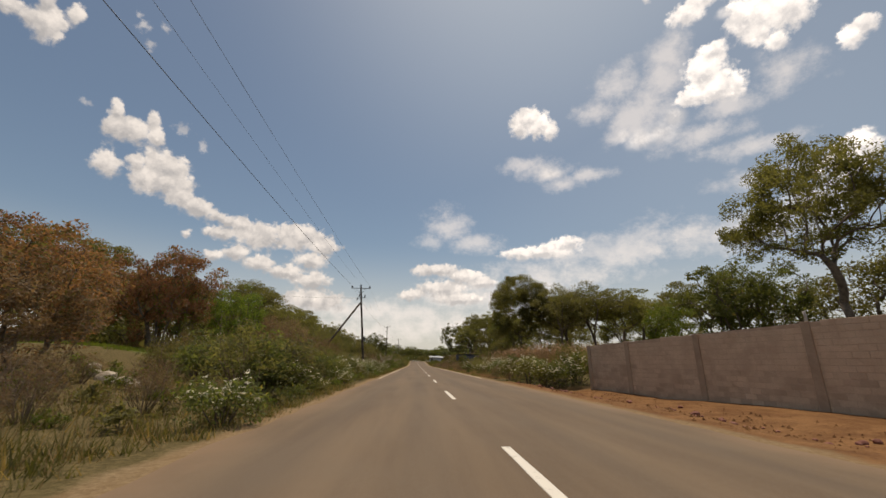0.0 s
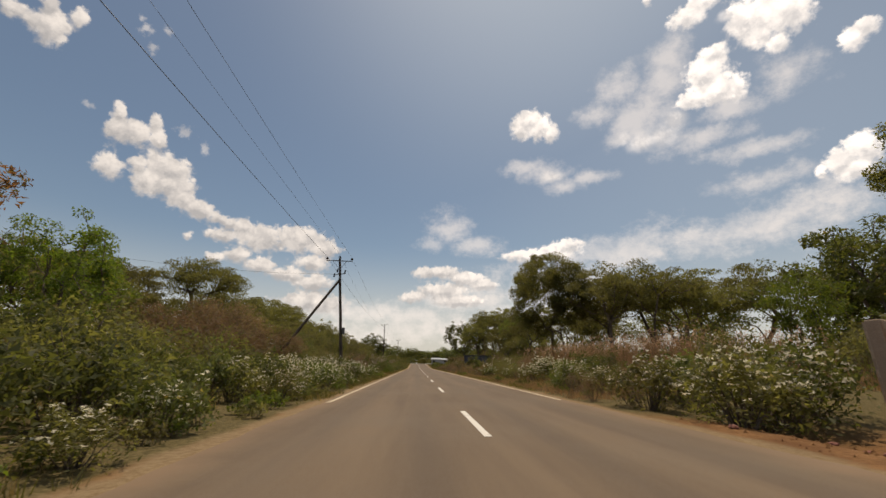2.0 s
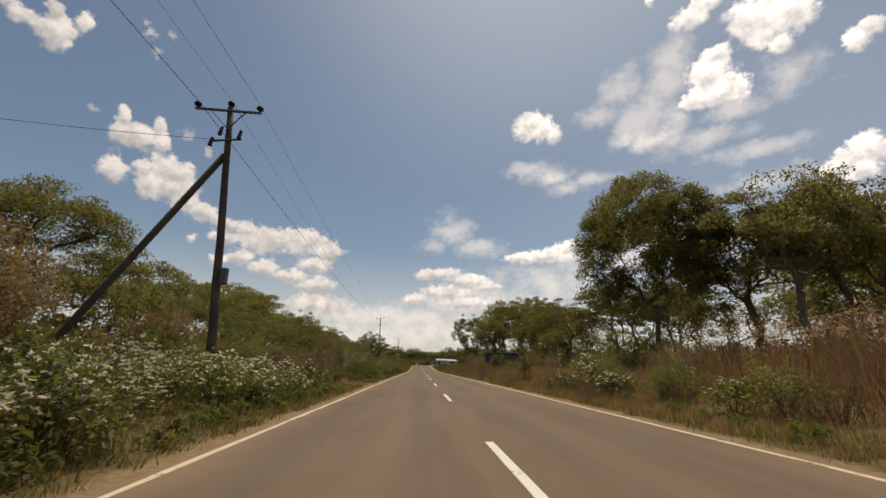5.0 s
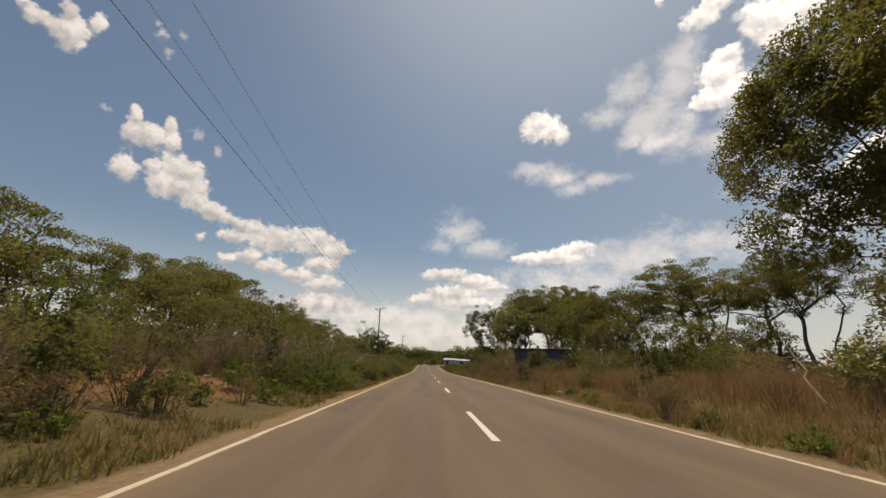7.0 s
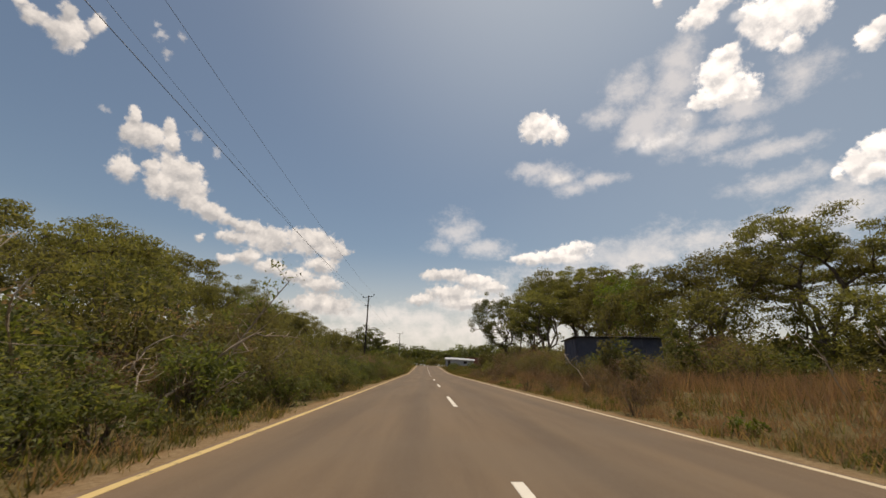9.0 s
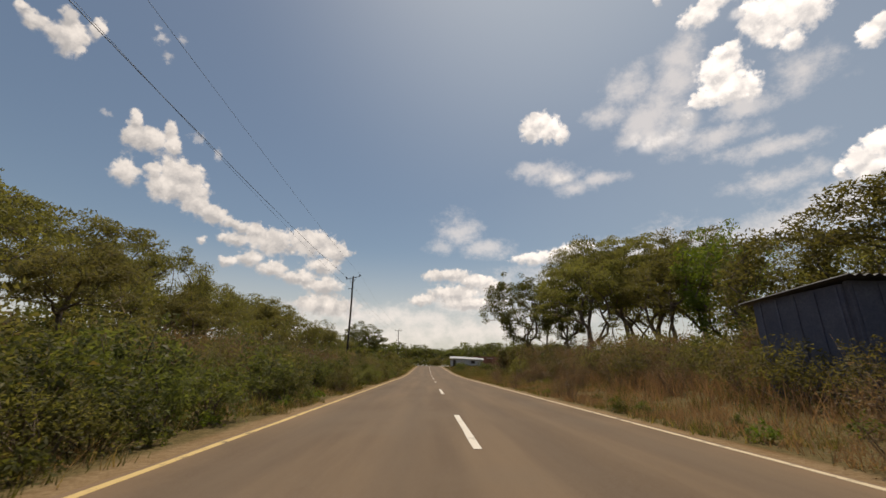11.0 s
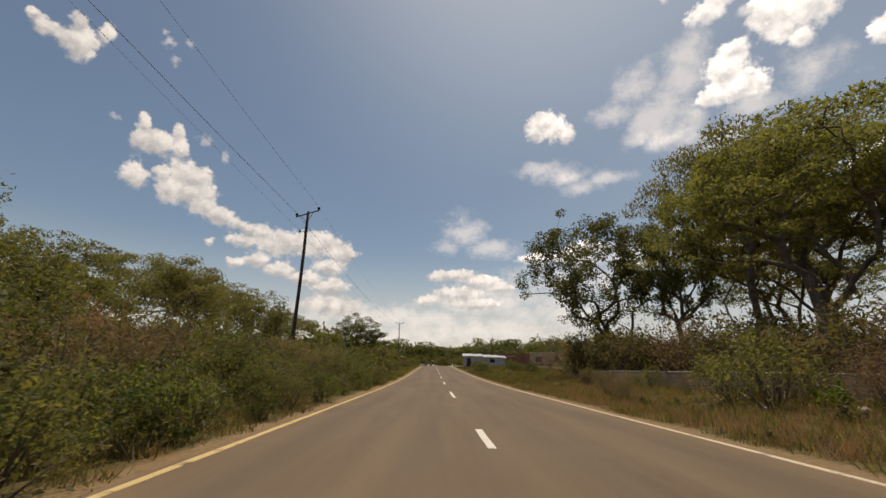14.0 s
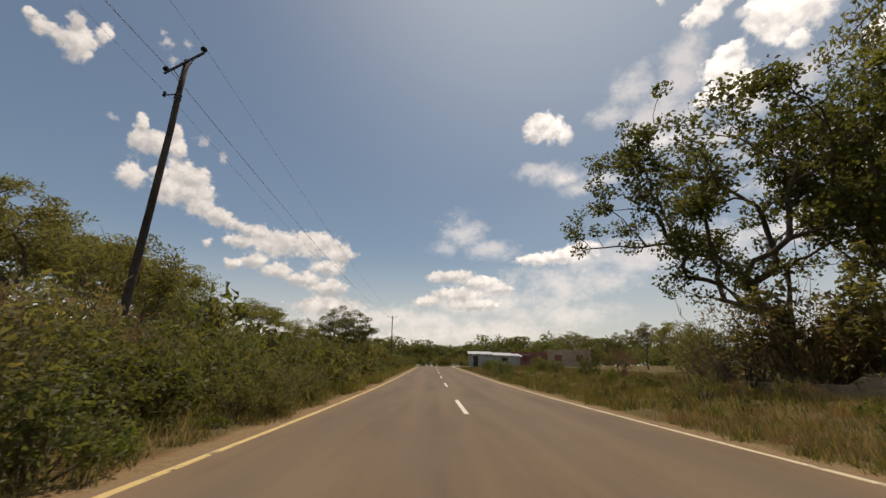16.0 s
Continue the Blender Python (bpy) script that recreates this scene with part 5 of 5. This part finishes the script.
belt(51, 68, -9, -5.6, 9, ("weed", "weed", "brown", "sapling"), 0.7, 1.0, (HEAP,))
belt(52, 72, -19, -12.5, 16, ("green", "scrub_fine", "green"), 1.0, 1.4)
belt(64, 136, -5.1, -4.1, 110, ("weed", "weed", "weed", "green", "olive"), 0.34, 0.58)
belt(66, 134, -6.8, -5.0, 66, ("olive", "green", "green", "weed", "green"), 0.5, 0.85)
belt(66, 136, -9.2, -6.8, 48, ("olive", "green", "olive", "brown"), 0.7, 1.0)
belt(68, 138, -14, -9, 44, ("olive", "green", "scrub_fine", "brown"), 0.9, 1.3)
belt(72, 140, -24, -14, 34, ("scrub_fine",), 1.2, 1.8)
belt(136, 215, -9, -4.8, 50, ("scrub", "weed", "weed", "scrub"), 0.55, 0.8)
belt(136, 220, -18, -9, 40, ("scrub",), 0.9, 1.5)
# wall's side
for x, y, s in ((5.3, 19.6, 1.0), (6.4, 20.6, 1.15), (7.6, 21.2, 1.2), (5.0, 22.2, 0.9), (8.8, 21.8, 1.2), (6.6, 23.4, 1.1)):
    shrub("flower", x, y, s)
for x, y in ((5.9, 36.4), (6.7, 36.9), (7.6, 37.3), (8.6, 37.6), (9.6, 37.9), (10.6, 38.3), (11.8, 38.8), (9.0, 38.9)):
    shrub("rich", x, y, rng.uniform(0.75, 0.95))
for x, y in ((5.4, 28.9), (6.2, 29.8), (7.0, 30.4), (8.2, 31.0)):
    shrub(rng.choice(("green", "flower")), x, y, rng.uniform(0.6, 0.8))
for x, y in ((8.7, 87.6), (9.3, 87.9), (11.9, 88.0), (11.0, 87.2), (7.6, 88.4), (7.7, 90.2), (7.9, 91.8), (8.0, 86.6)):
    shrub("olive", x, y, rng.uniform(0.55, 0.75))
belt(24, 52, 5.2, 8.6, 28, ("flower", "green", "olive", "brown", "flower"), 0.45, 0.75, (BLOOM,))
belt(22, 112, 4.1, 5.3, 60, ("weed", "weed", "brown", "weed"), 0.32, 0.56)
belt(24, 60, 8.5, 16, 20, ("flower", "olive", "brown", "brown"), 0.7, 1.1, (BLOOM,))
belt(48, 90, 6.4, 12, 16, ("brown", "brown", "brown", "olive"), 0.4, 0.75, (SHACK,))
belt(48, 100, 12.8, 20, 20, ("scrub_fine",), 0.7, 1.15)
belt(48, 100, 20, 30, 18, ("scrub", "scrub_brown"), 0.8, 1.3)
belt(50, 150, 28, 44, 22, ("scrub", "scrub", "scrub_brown"), 1.2, 1.8)
belt(76, 88, 4.8, 6.2, 5, ("brown", "weed"), 0.4, 0.6)
belt(84, 100, 13.0, 18, 14, ("olive", "green", "brown"), 1.1, 1.6)
belt(93, 104, 6.4, 9.5, 8, ("brown", "olive", "brown"), 0.6, 0.9)
belt(104, 134, 5.4, 8.0, 22, ("weed", "weed", "weed", "brown"), 0.36, 0.55)
belt(93, 136, 10.8, 16, 40, ("olive", "brown", "brown", "green"), 1.0, 1.45)
belt(95, 136, 15, 28, 30, ("scrub_fine", "scrub_brown", "scrub_fine"), 0.9, 1.35)
belt(105, 117, 6.9, 8.3, 15, ("brown", "brown", "weed", "olive"), 0.5, 0.8)
belt(117, 133, 6.9, 8.3, 16, ("weed", "brown", "weed", "olive"), 0.26, 0.42)
belt(93, 110, 19, 34, 16, ("scrub", "scrub", "scrub_brown"), 1.3, 1.9)
belt(50, 72, 14, 34, 16, ("scrub", "scrub_brown"), 0.8, 1.2)
belt(128, 146, 10.6, 17, 20, ("brown", "brown", "olive"), 0.8, 1.15)
belt(110, 129, 9.9, 13, 14, ("brown", "brown", "olive"), 1.1, 1.5)
belt(134, 186, 4.8, 12, 44, ("weed", "weed", "weed", "green"), 0.5, 0.8)
belt(232, 262, -22, 24, 60, ("scrub",), 1.1, 1.6)
belt(222, 246, 22, 110, 70, ("scrub",), 1.5, 2.3)
belt(222, 246, -100, -22, 50, ("scrub",), 1.5, 2.3)
belt(205, 235, 5, 20, 16, ("scrub",), 0.7, 1.0)
# single plants that stand out
for key, scale, places in (
    ("brown", 0.46, ((-6.6, 3.6), (-7.8, 4.6), (-8.6, 6.0), (-9.8, 7.6), (-6.0, 5.2), (-10.6, 9.6), (-7.2, 7.4))),
    ("weed", 0.7, ((-5.4, 3.8), (-6.2, 6.6), (-7.4, 5.8), (-8.8, 8.4), (-9.4, 6.6), (-10.2, 8.4), (-5.6, 7.6), (-11.4, 10.8))),
    ("bare", 1.05, ((-9.5, 66.5), (-11.2, 68.0), (-8.0, 68.4), (-6.9, 66.2), (-6.2, 68.9), (-9.2, 71.0), (-12.4, 66.8))),
    ("green", 0.62, ((-5.3, 64.8), (-6.1, 65.6), (-7.7, 64.7), (-10.2, 65.0), (-5.0, 66.6), (-5.4, 62.2))),
    ("weed", 0.85, ((-4.8, 60.4), (-5.6, 61.2), (-6.6, 62.6), (-7.4, 63.4), (-8.8, 64.0), (-4.7, 63.4))),
    ("weed", 0.75, ((-5.6, 58.6), (-6.6, 59.4), (-7.8, 58.8), (-9.2, 59.6), (-10.4, 61.4), (-6.0, 60.6), (-8.4, 61.2), (-9.6, 63.0), (-11.4, 60.2))),
    ("brown", 0.36, ((-5.2, 59.6), (-7.2, 60.2), (-8.8, 60.4), (-10.6, 59.4), (-7.6, 62.0), (-11.2, 62.4))),
    ("bare", 0.85, ((-8.2, 103.4), (-9.2, 105.0), (-7.4, 105.6), (-10.2, 103.2))),
    ("olive", 1.25, ((10.2, 103.2), (11.8, 104.6), (13.2, 104.0), (12.6, 107.4), (14.6, 106.4), (15.8, 108.4))),
    ("brown", 1.4, ((9.4, 105.4), (10.8, 106.6), (11.2, 108.6), (12.4, 102.4), (9.8, 102.2), (13.8, 108.8))),
    ("brown", 1.45, ((9.9, 131.6), (10.8, 130.4), (11.7, 132.6), (9.3, 133.6), (12.4, 130.2))),
    ("sapling", 1.5, ((9.9, 129.8), (11.2, 131.4), (8.9, 131.8))),
    ("green", 1.1, ((-6.6, 133.0), (-7.6, 132.2), (-8.8, 132.6), (-9.8, 131.6))),
):
    for x, y in places:
        shrub(key, x, y, scale * rng.uniform(0.88, 1.12), 1.0, "saplings" if key == "sapling" else "roadside shrubs")
shrub("sapling", 6.6, 62.5, 0.85, 1.0, "saplings")
shrub("sapling", 5.9, 78.4, 0.7, 1.0, "saplings")
shrub("sapling", 12.6, 86.5, 1.5, 1.0, "saplings")
shrub("green", 9.9, 87.3, 1.15)
shrub("sapling", 9.2, 87.0, 1.2, 1.0, "saplings")
for x, y, s in ((7.4, 79.5, 0.6), (8.8, 82.5, 0.65), (7.0, 84.0, 0.6), (10.8, 84.5, 0.75), (12.0, 81.0, 0.9), (9.6, 86.8, 0.6), (6.7, 80.4, 0.72)):
    shrub("brown" if x < 9 else "olive", x, y, s)
shrub("green", -5.6, 57.2, 0.42, 1.0)
shrub("brown", -8.6, 76.5, 0.9)
shrub("brown", -5.7, 73.6, 0.55)
shrub("brown", -6.2, 72.4, 0.6)
shrub("brown", -9.6, 110.0, 1.2)
shrub("brown", -8.8, 124.0, 1.0)
for protos, _, _ in SHRUBS.values():
    for proto in protos:
        drop_proto(proto)
for key, pieces in THICKET.items():
    ob = new("background_thicket", loose("background_thicket", np.concatenate(pieces), bpy.data.materials[key]))
    tagged(ob, "dense thicket of olive and brown bushes behind the verge", "bushes", "", "stuff")


# ---- grass ----
def grass(name, seed, count, y0, y1, x_of, tall, wide, mat, label, keep=None, tuft=14, lean=0.8):
    """A stretch of grass in tufts, as one mesh of blades."""
    g = np.random.default_rng(seed)
    n = count // tuft
    ys = g.uniform(y0, y1, n)
    xs = x_of(g, n)
    feet = []
    for x, y in zip(xs, ys):
        if keep and not keep(x, y):
            continue
        r = 0.06 + 0.10 * tall
        for dx, dy in g.normal(size=(tuft, 2)) * r:
            feet.append((x + dx, y + dy, land_z(x, y) - 0.02))
    feet = np.array(feet)
    ob = new(name, loose(name, blades(g, feet, tall, wide, lean), mat))
    tagged(ob, label, "grass", "", "stuff")
    return feet


def patchy(x, y):
    return noise.noise(Vector((x * 0.35, y * 0.25, 9))) > -0.12


def off_heap(x, y):
    return patchy(x, y) and not ((-12.0 < x < -4.6) and 57.2 < y < 63.6)


grass("green_grass", 1, 40000, -6, 150, lambda g, n: -3.72 - np.abs(g.normal(size=n)) * 0.8, 0.2, 0.008, GRASS_GREEN, "green verge grass along the asphalt edge", off_heap, 14, 0.9)
grass("green_grass", 2, 26000, -6, 66, lambda g, n: -4.4 - g.uniform(0, 5, n), 0.34, 0.008, GRASS_GREEN, "tall green grass among the roadside shrubs", off_heap)
grass("green_grass", 16, 26000, 62, 142, lambda g, n: -4.4 - g.uniform(0, 5.5, n), 0.36, 0.009, GRASS_GREEN, "olive grass among the roadside shrubs", None, 12, 0.6)
grass("green_grass", 3, 50000, 22, 150, lambda g, n: 3.8 + np.abs(g.normal(size=n)) * 1.4, 0.22, 0.008, GRASS_GREEN, "green and straw-coloured verge grass", patchy)
grass("green_grass", 4, 40000, 130, 190, lambda g, n: 4.0 + g.uniform(0, 14, n), 0.38, 0.01, GRASS_GREEN, "green meadow grass beyond the verge")
grass("green_grass", 6, 16000, 130, 205, lambda g, n: -4.0 - np.abs(g.normal(size=n)) * 1.6, 0.5, 0.012, GRASS_GREEN, "green verge grass along the far road")
grass("green_grass", 12, 30000, 104, 150, lambda g, n: 4.4 + g.uniform(0, 5.5, n), 0.3, 0.008, GRASS_GREEN, "ragged green grass before the low wall")
def tufted(x, y):
    return noise.noise(Vector((x * 0.45, y * 0.4, 21))) > -0.1


grass("dry_grass", 5, 100000, 24, 105, lambda g, n: 6.4 + g.uniform(0, 1, n) ** 0.9 * 13, 0.85, 0.009, GRASS_DRY, "tall dry straw-coloured grass", tufted, 14, 0.7)
grass("green_grass", 15, 16000, 24, 105, lambda g, n: 5.6 + g.uniform(0, 1, n) * 10, 0.5, 0.009, GRASS_GREEN, "olive grass among dry stalks", None, 12, 0.6)
grass("dry_grass", 7, 70000, 24, 130, lambda g, n: 4.0 + np.abs(g.normal(size=n)) * 2.4, 0.24, 0.008, GRASS_DRY, "short dry grass at the verge", None)
grass("dry_grass", 8, 6000, 50, 130, lambda g, n: -3.9 - np.abs(g.normal(size=n)) * 1.2, 0.28, 0.008, GRASS_DRY, "short dry grass at the verge", off_heap, 14, 0.9)
tall_feet = grass("reed_grass", 9, 9000, 26, 48, lambda g, n: 8.0 + g.uniform(0, 8, n), 2.2, 0.011, GRASS_DRY, "very tall dry reed grass with pinkish seed heads", None, 12, 0.3)
g = np.random.default_rng(77)
heads = tall_feet[g.integers(0, len(tall_feet), 1600)] + np.stack([g.normal(size=1600) * 0.2, g.normal(size=1600) * 0.2, g.uniform(1.6, 2.2, 1600)], axis=1)
heads = np.repeat(heads, 4, axis=0) + g.normal(size=(6400, 3)) * np.array([0.04, 0.04, 0.12])
plumes = new("seed_heads", loose("seed_heads", leaves(g, heads, 0.16, 0.035, 0.0), SEED_HEAD))
tagged(plumes, "pinkish brown seed heads of tall grass", "grass", "", "stuff")


# ---- lawn and board fence on the rise ----
g = np.random.default_rng(55)
spots = np.stack([g.uniform(-22.5, -13.6, 15000), g.uniform(14.5, 23.2, 15000)], axis=1)
feet = np.array([(x, y, land_z(x, y) - 0.01) for x, y in spots])
lawn = new("lawn", loose("lawn", blades(g, feet, 0.12, 0.018, 0.8), LAWN_GRASS))
tagged(lawn, "short bright green lawn on the rise before the fence", "lawn", "", "stuff")


def make_fence(a, b, count, tall):
    fence = empty_at("board_fence", a[0], a[1], land_z(*a))
    tagged(fence, "weathered upright board fence behind the lawn", "fence")
    base = land_z(*a)
    r = random.Random(8)
    for k in range(count):
        x = a[0] + (b[0] - a[0]) * k / count
        y = a[1] + (b[1] - a[1]) * k / count
        z = land_z(x, y) - base
        part("board", box_bm(x - a[0], x - a[0] + 0.3, y - a[1] - 0.02, y - a[1] + 0.02, z - 0.1, z + tall + r.uniform(-0.06, 0.06), 0.008), BOARD, fence)
    for h in (0.3, tall - 0.3):
        z1 = land_z(*b) - base
        verts, faces = [], []
        tube(verts, faces, [(0, 0.06, h), (b[0] - a[0], b[1] - a[1] + 0.06, z1 + h)], 0.04, 0.04, 4)
        ob = new("rail", mesh_of("rail", verts, faces, BOARD))
        ob.parent = fence


make_fence((-30.0, 24.2), (-21.5, 23.6), 20, 1.3)


# ---- dead wood, stones, litter ----
def make_stump(x, y):
    r = np.random.default_rng(3)
    thing = empty_at("dead_stump", x, y, land_z(x, y))
    tagged(thing, "forked dead brown stump standing in bare soil", "stump")
    verts, faces = [], []
    tube(verts, faces, bent(r, (-0.05, 0, -0.2), (0.22, 0.05, 0.55), 5, 0.03), 0.085, 0.06, 8)
    trunk = new("trunk", mesh_of("trunk", verts, faces, BARK, True))
    trunk.parent = thing
    for tip in ((0.5, 0.1, 1.15), (0.15, 0.0, 1.25), (0.62, -0.1, 0.9)):
        verts, faces = [], []
        tube(verts, faces, bent(r, (0.2, 0.04, 0.5), tip, 4, 0.04), 0.05, 0.015, 6)
        ob = new("limb", mesh_of("limb", verts, faces, BARK, True))
        ob.parent = thing


def make_stone(x, y, size, mat, label, name="stone"):
    bm = bmesh.new()
    bmesh.ops.create_icosphere(bm, subdivisions=2, radius=size)
    k = Vector((x, y, size)) * 3
    for v in bm.verts:
        v.co *= 1 + 0.35 * noise.noise(v.co / size * 1.3 + k)
        v.co.z *= 0.62
    ob = part(name, bm, mat, None, label)
    ob.matrix_world = pose(x, y, land_z(x, y) + size * 0.3, 0, 0, x * 57)
    tagged(ob, label, "stone", "stones")


def make_dead_branch(x, y, length, height, turn):
    r = np.random.default_rng(int(abs(x * 31 + y * 7)))
    thing = empty_at("dead_branch", x, y, land_z(x, y), turn)
    tagged(thing, "bare bleached dead branch lying in the shrubs", "branch", "dead branches")
    verts, faces = [], []
    line = bent(r, (0, 0, 0.02), (length, 0, height), 7, 0.12 * length, 0.15 * length)
    tube(verts, faces, line, 0.008 + 0.013 * length, 0.006, 6)
    stem = new("stem", mesh_of("stem", verts, faces, BLEACHED, True))
    stem.parent = thing
    verts, faces = [], []
    for k in range(6):
        s = np.array(line[r.integers(2, 7)])
        tube(verts, faces, bent(r, s, s + np.array([r.uniform(0, 0.4), r.normal() * 0.3, r.uniform(-0.1, 0.5)]) * length * 0.6, 3, 0.05), 0.014, 0.004, 4)
    ob = new("twig_spray", mesh_of("twig_spray", verts, faces, BLEACHED, True))
    ob.parent = thing
    tagged(ob, "", "", "", "stuff")


def make_leaning_tree(x, y, reach, tall):
    """A young tree whose bare stem leans out over the verge, with a few leafy sprays towards its tip."""
    r = np.random.default_rng(19)
    thing = empty_at("leaning_sapling", x, y, land_z(x, y))
    tagged(thing, "young leaning tree with pale stem and sparse leaves", "sapling", "saplings")
    verts, faces = [], []
    line = bent(r, (0, 0, -0.1), (reach, 0.3, tall), 8, 0.07, 0.25)
    tube(verts, faces, line, 0.045, 0.012, 6)
    spots = []
    for k in range(11):
        base = np.array(line[r.integers(4, 9)])
        tip = base + np.array([r.normal() * 0.38, r.normal() * 0.38, r.uniform(-0.1, 0.65)])
        tube(verts, faces, bent(r, base, tip, 3, 0.04, 0.05), 0.012, 0.004, 3)
        spots.append(tip + r.normal(size=(24, 3)) * np.array([0.16, 0.16, 0.11]))
    stem = new("stem", mesh_of("stem", verts, faces, BLEACHED, True))
    stem.parent = thing
    crown = new("crown", loose("crown", leaves(r, np.concatenate(spots), 0.13, 0.08, 0.3), GREEN_LEAF))
    crown.parent = thing


make_leaning_tree(-6.6, 76.6, 1.75, 3.2)


make_stump(-6.75, 58.1)
make_stone(-8.85, 62.7, 0.17, STONE, "pale rounded stone lying on bare soil")
make_stone(-8.1, 63.4, 0.12, STONE, "pale rounded stone lying on bare soil")
make_stone(4.6, 66.5, 0.16, STONE, "pale stone at the edge of the verge")
make_stone(5.2, 27.5, 0.12, STONE, "pale stone at the edge of the verge")
for i in range(60):
    x, y = rng.uniform(4.3, 8.4), rng.uniform(3, 19.5)
    make_stone(x, y, rng.uniform(0.03, 0.1), BRICK, "clod of red earth in the yard")
for i in range(14):
    x, y = rng.uniform(-10, -6.4), rng.uniform(57, 65)
    make_stone(x, y, rng.uniform(0.03, 0.08), BRICK, "clod of red earth on the bare heap")
for x, y, size in ((-9.2, 9.6, 0.22), (-9.7, 10.1, 0.28), (-10.2, 10.3, 0.2), (-10.8, 10.9, 0.3), (-11.4, 11.2, 0.24), (-8.8, 9.2, 0.18), (-12.0, 11.8, 0.26)):
    make_stone(x, y, size, STONE, "weathered stone in the rubble below the lawn")
# made-up pale lumps imitate the sunlit edges of blocks along the low wall
for x, y, size in ((6.9, 108.2, 0.12), (7.3, 109.6, 0.1), (7.6, 107.1, 0.14), (6.6, 110.9, 0.09), (7.4, 112.4, 0.12), (7.0, 114.2, 0.1), (7.9, 116.0, 0.13), (7.2, 105.2, 0.11), (6.8, 106.0, 0.08)):
    make_stone(x, y, size, PIPE, "pale lump standing in for sunlit block edges by the low wall", "block_fragment")
g = np.random.default_rng(91)
spots = np.stack([g.uniform(4.0, 9.5, 900), g.uniform(0, 20, 900), np.zeros(900)], axis=1)
spots = np.concatenate([spots, np.stack([g.normal(-8.4, 1.8, 500), g.normal(60.5, 2.2, 500), np.zeros(500)], axis=1)])
lumps = []
for x, y, _ in spots:
    s = 0.02 + 0.05 * g.uniform() ** 2
    z = land_z(x, y)
    c = [np.array([x, y, z]) + v * s * g.uniform(0.6, 1.3) for v in np.array([[1, 0, 0], [0, 1, 0], [-1, 0, 0], [0, -1, 0], [0, 0, 0.9]])]
    lumps += [[c[0], c[1], c[4]], [c[1], c[2], c[4]], [c[2], c[3], c[4]], [c[3], c[0], c[4]]]
crumbs = new("soil_crumbs", loose("soil_crumbs", np.array(lumps), GROUND))
tagged(crumbs, "small crumbs of red-brown earth on bare ground", "soil", "", "stuff")
for x, y, l, h, turn in ((-5.5, 73.0, 1.9, 1.3, 60), (-5.9, 74.2, 2.3, 1.5, 20), (-5.3, 72.0, 1.3, 0.9, 120), (-5.6, 75.0, 1.2, 1.2, 250), (-6.3, 71.6, 1.6, 1.6, 300), (-5.2, 74.0, 1.0, 0.8, 340), (-6.6, 66.0, 1.8, 0.9, 30), (-7.6, 68.0, 1.7, 1.1, 200), (-7.2, 79.0, 2.0, 1.5, 10), (-9.4, 102.0, 2.2, 1.6, 60), (-8.6, 115.0, 2.0, 1.5, 150),
                         (6.8, 84.0, 1.8, 1.6, 100), (7.6, 58.0, 1.6, 1.7, 70), (9.0, 40.0, 2.0, 2.1, 20), (9.8, 41.0, 2.0, 2.3, 250), (8.0, 56.0, 1.7, 1.5, 310), (10.4, 112.0, 2.4, 1.9, 90), (8.6, 71.0, 0.7, 1.7, 20), (9.4, 72.2, 0.9, 1.9, 130), (10.2, 71.4, 0.6, 1.6, 250), (9.9, 73.6, 1.0, 1.8, 80),
                         (11.0, 72.8, 0.7, 2.0, 300), (8.9, 74.6, 0.9, 1.6, 180), (11.8, 74.4, 0.8, 1.9, 40), (12.4, 73.0, 0.9, 1.8, 220), (-7.2, 65.6, 1.6, 1.3, 120), (-8.4, 66.6, 1.5, 1.5, 60), (-8.0, 69.6, 1.4, 1.5, 250),
                         (-7.0, 70.8, 1.3, 1.2, 330), (-9.4, 67.4, 1.6, 1.7, 10), (-6.6, 72.6, 1.2, 1.1, 80), (-9.0, 71.8, 1.7, 1.6, 190), (-7.4, 74.4, 1.3, 1.3, 45)):
    make_dead_branch(x, y, l, h, turn)
ob = part("concrete_kerb", box_bm(-1.5, 1.5, -0.06, 0.06, -0.06, 0.05, 0.012), PIPE, None)
ob.matrix_world = pose(7.9, 102.2, land_z(7.9, 102.2) + 0.01, 0, 0, 8)
tagged(ob, "pale broken concrete kerb piece lying in dry grass", "kerb")
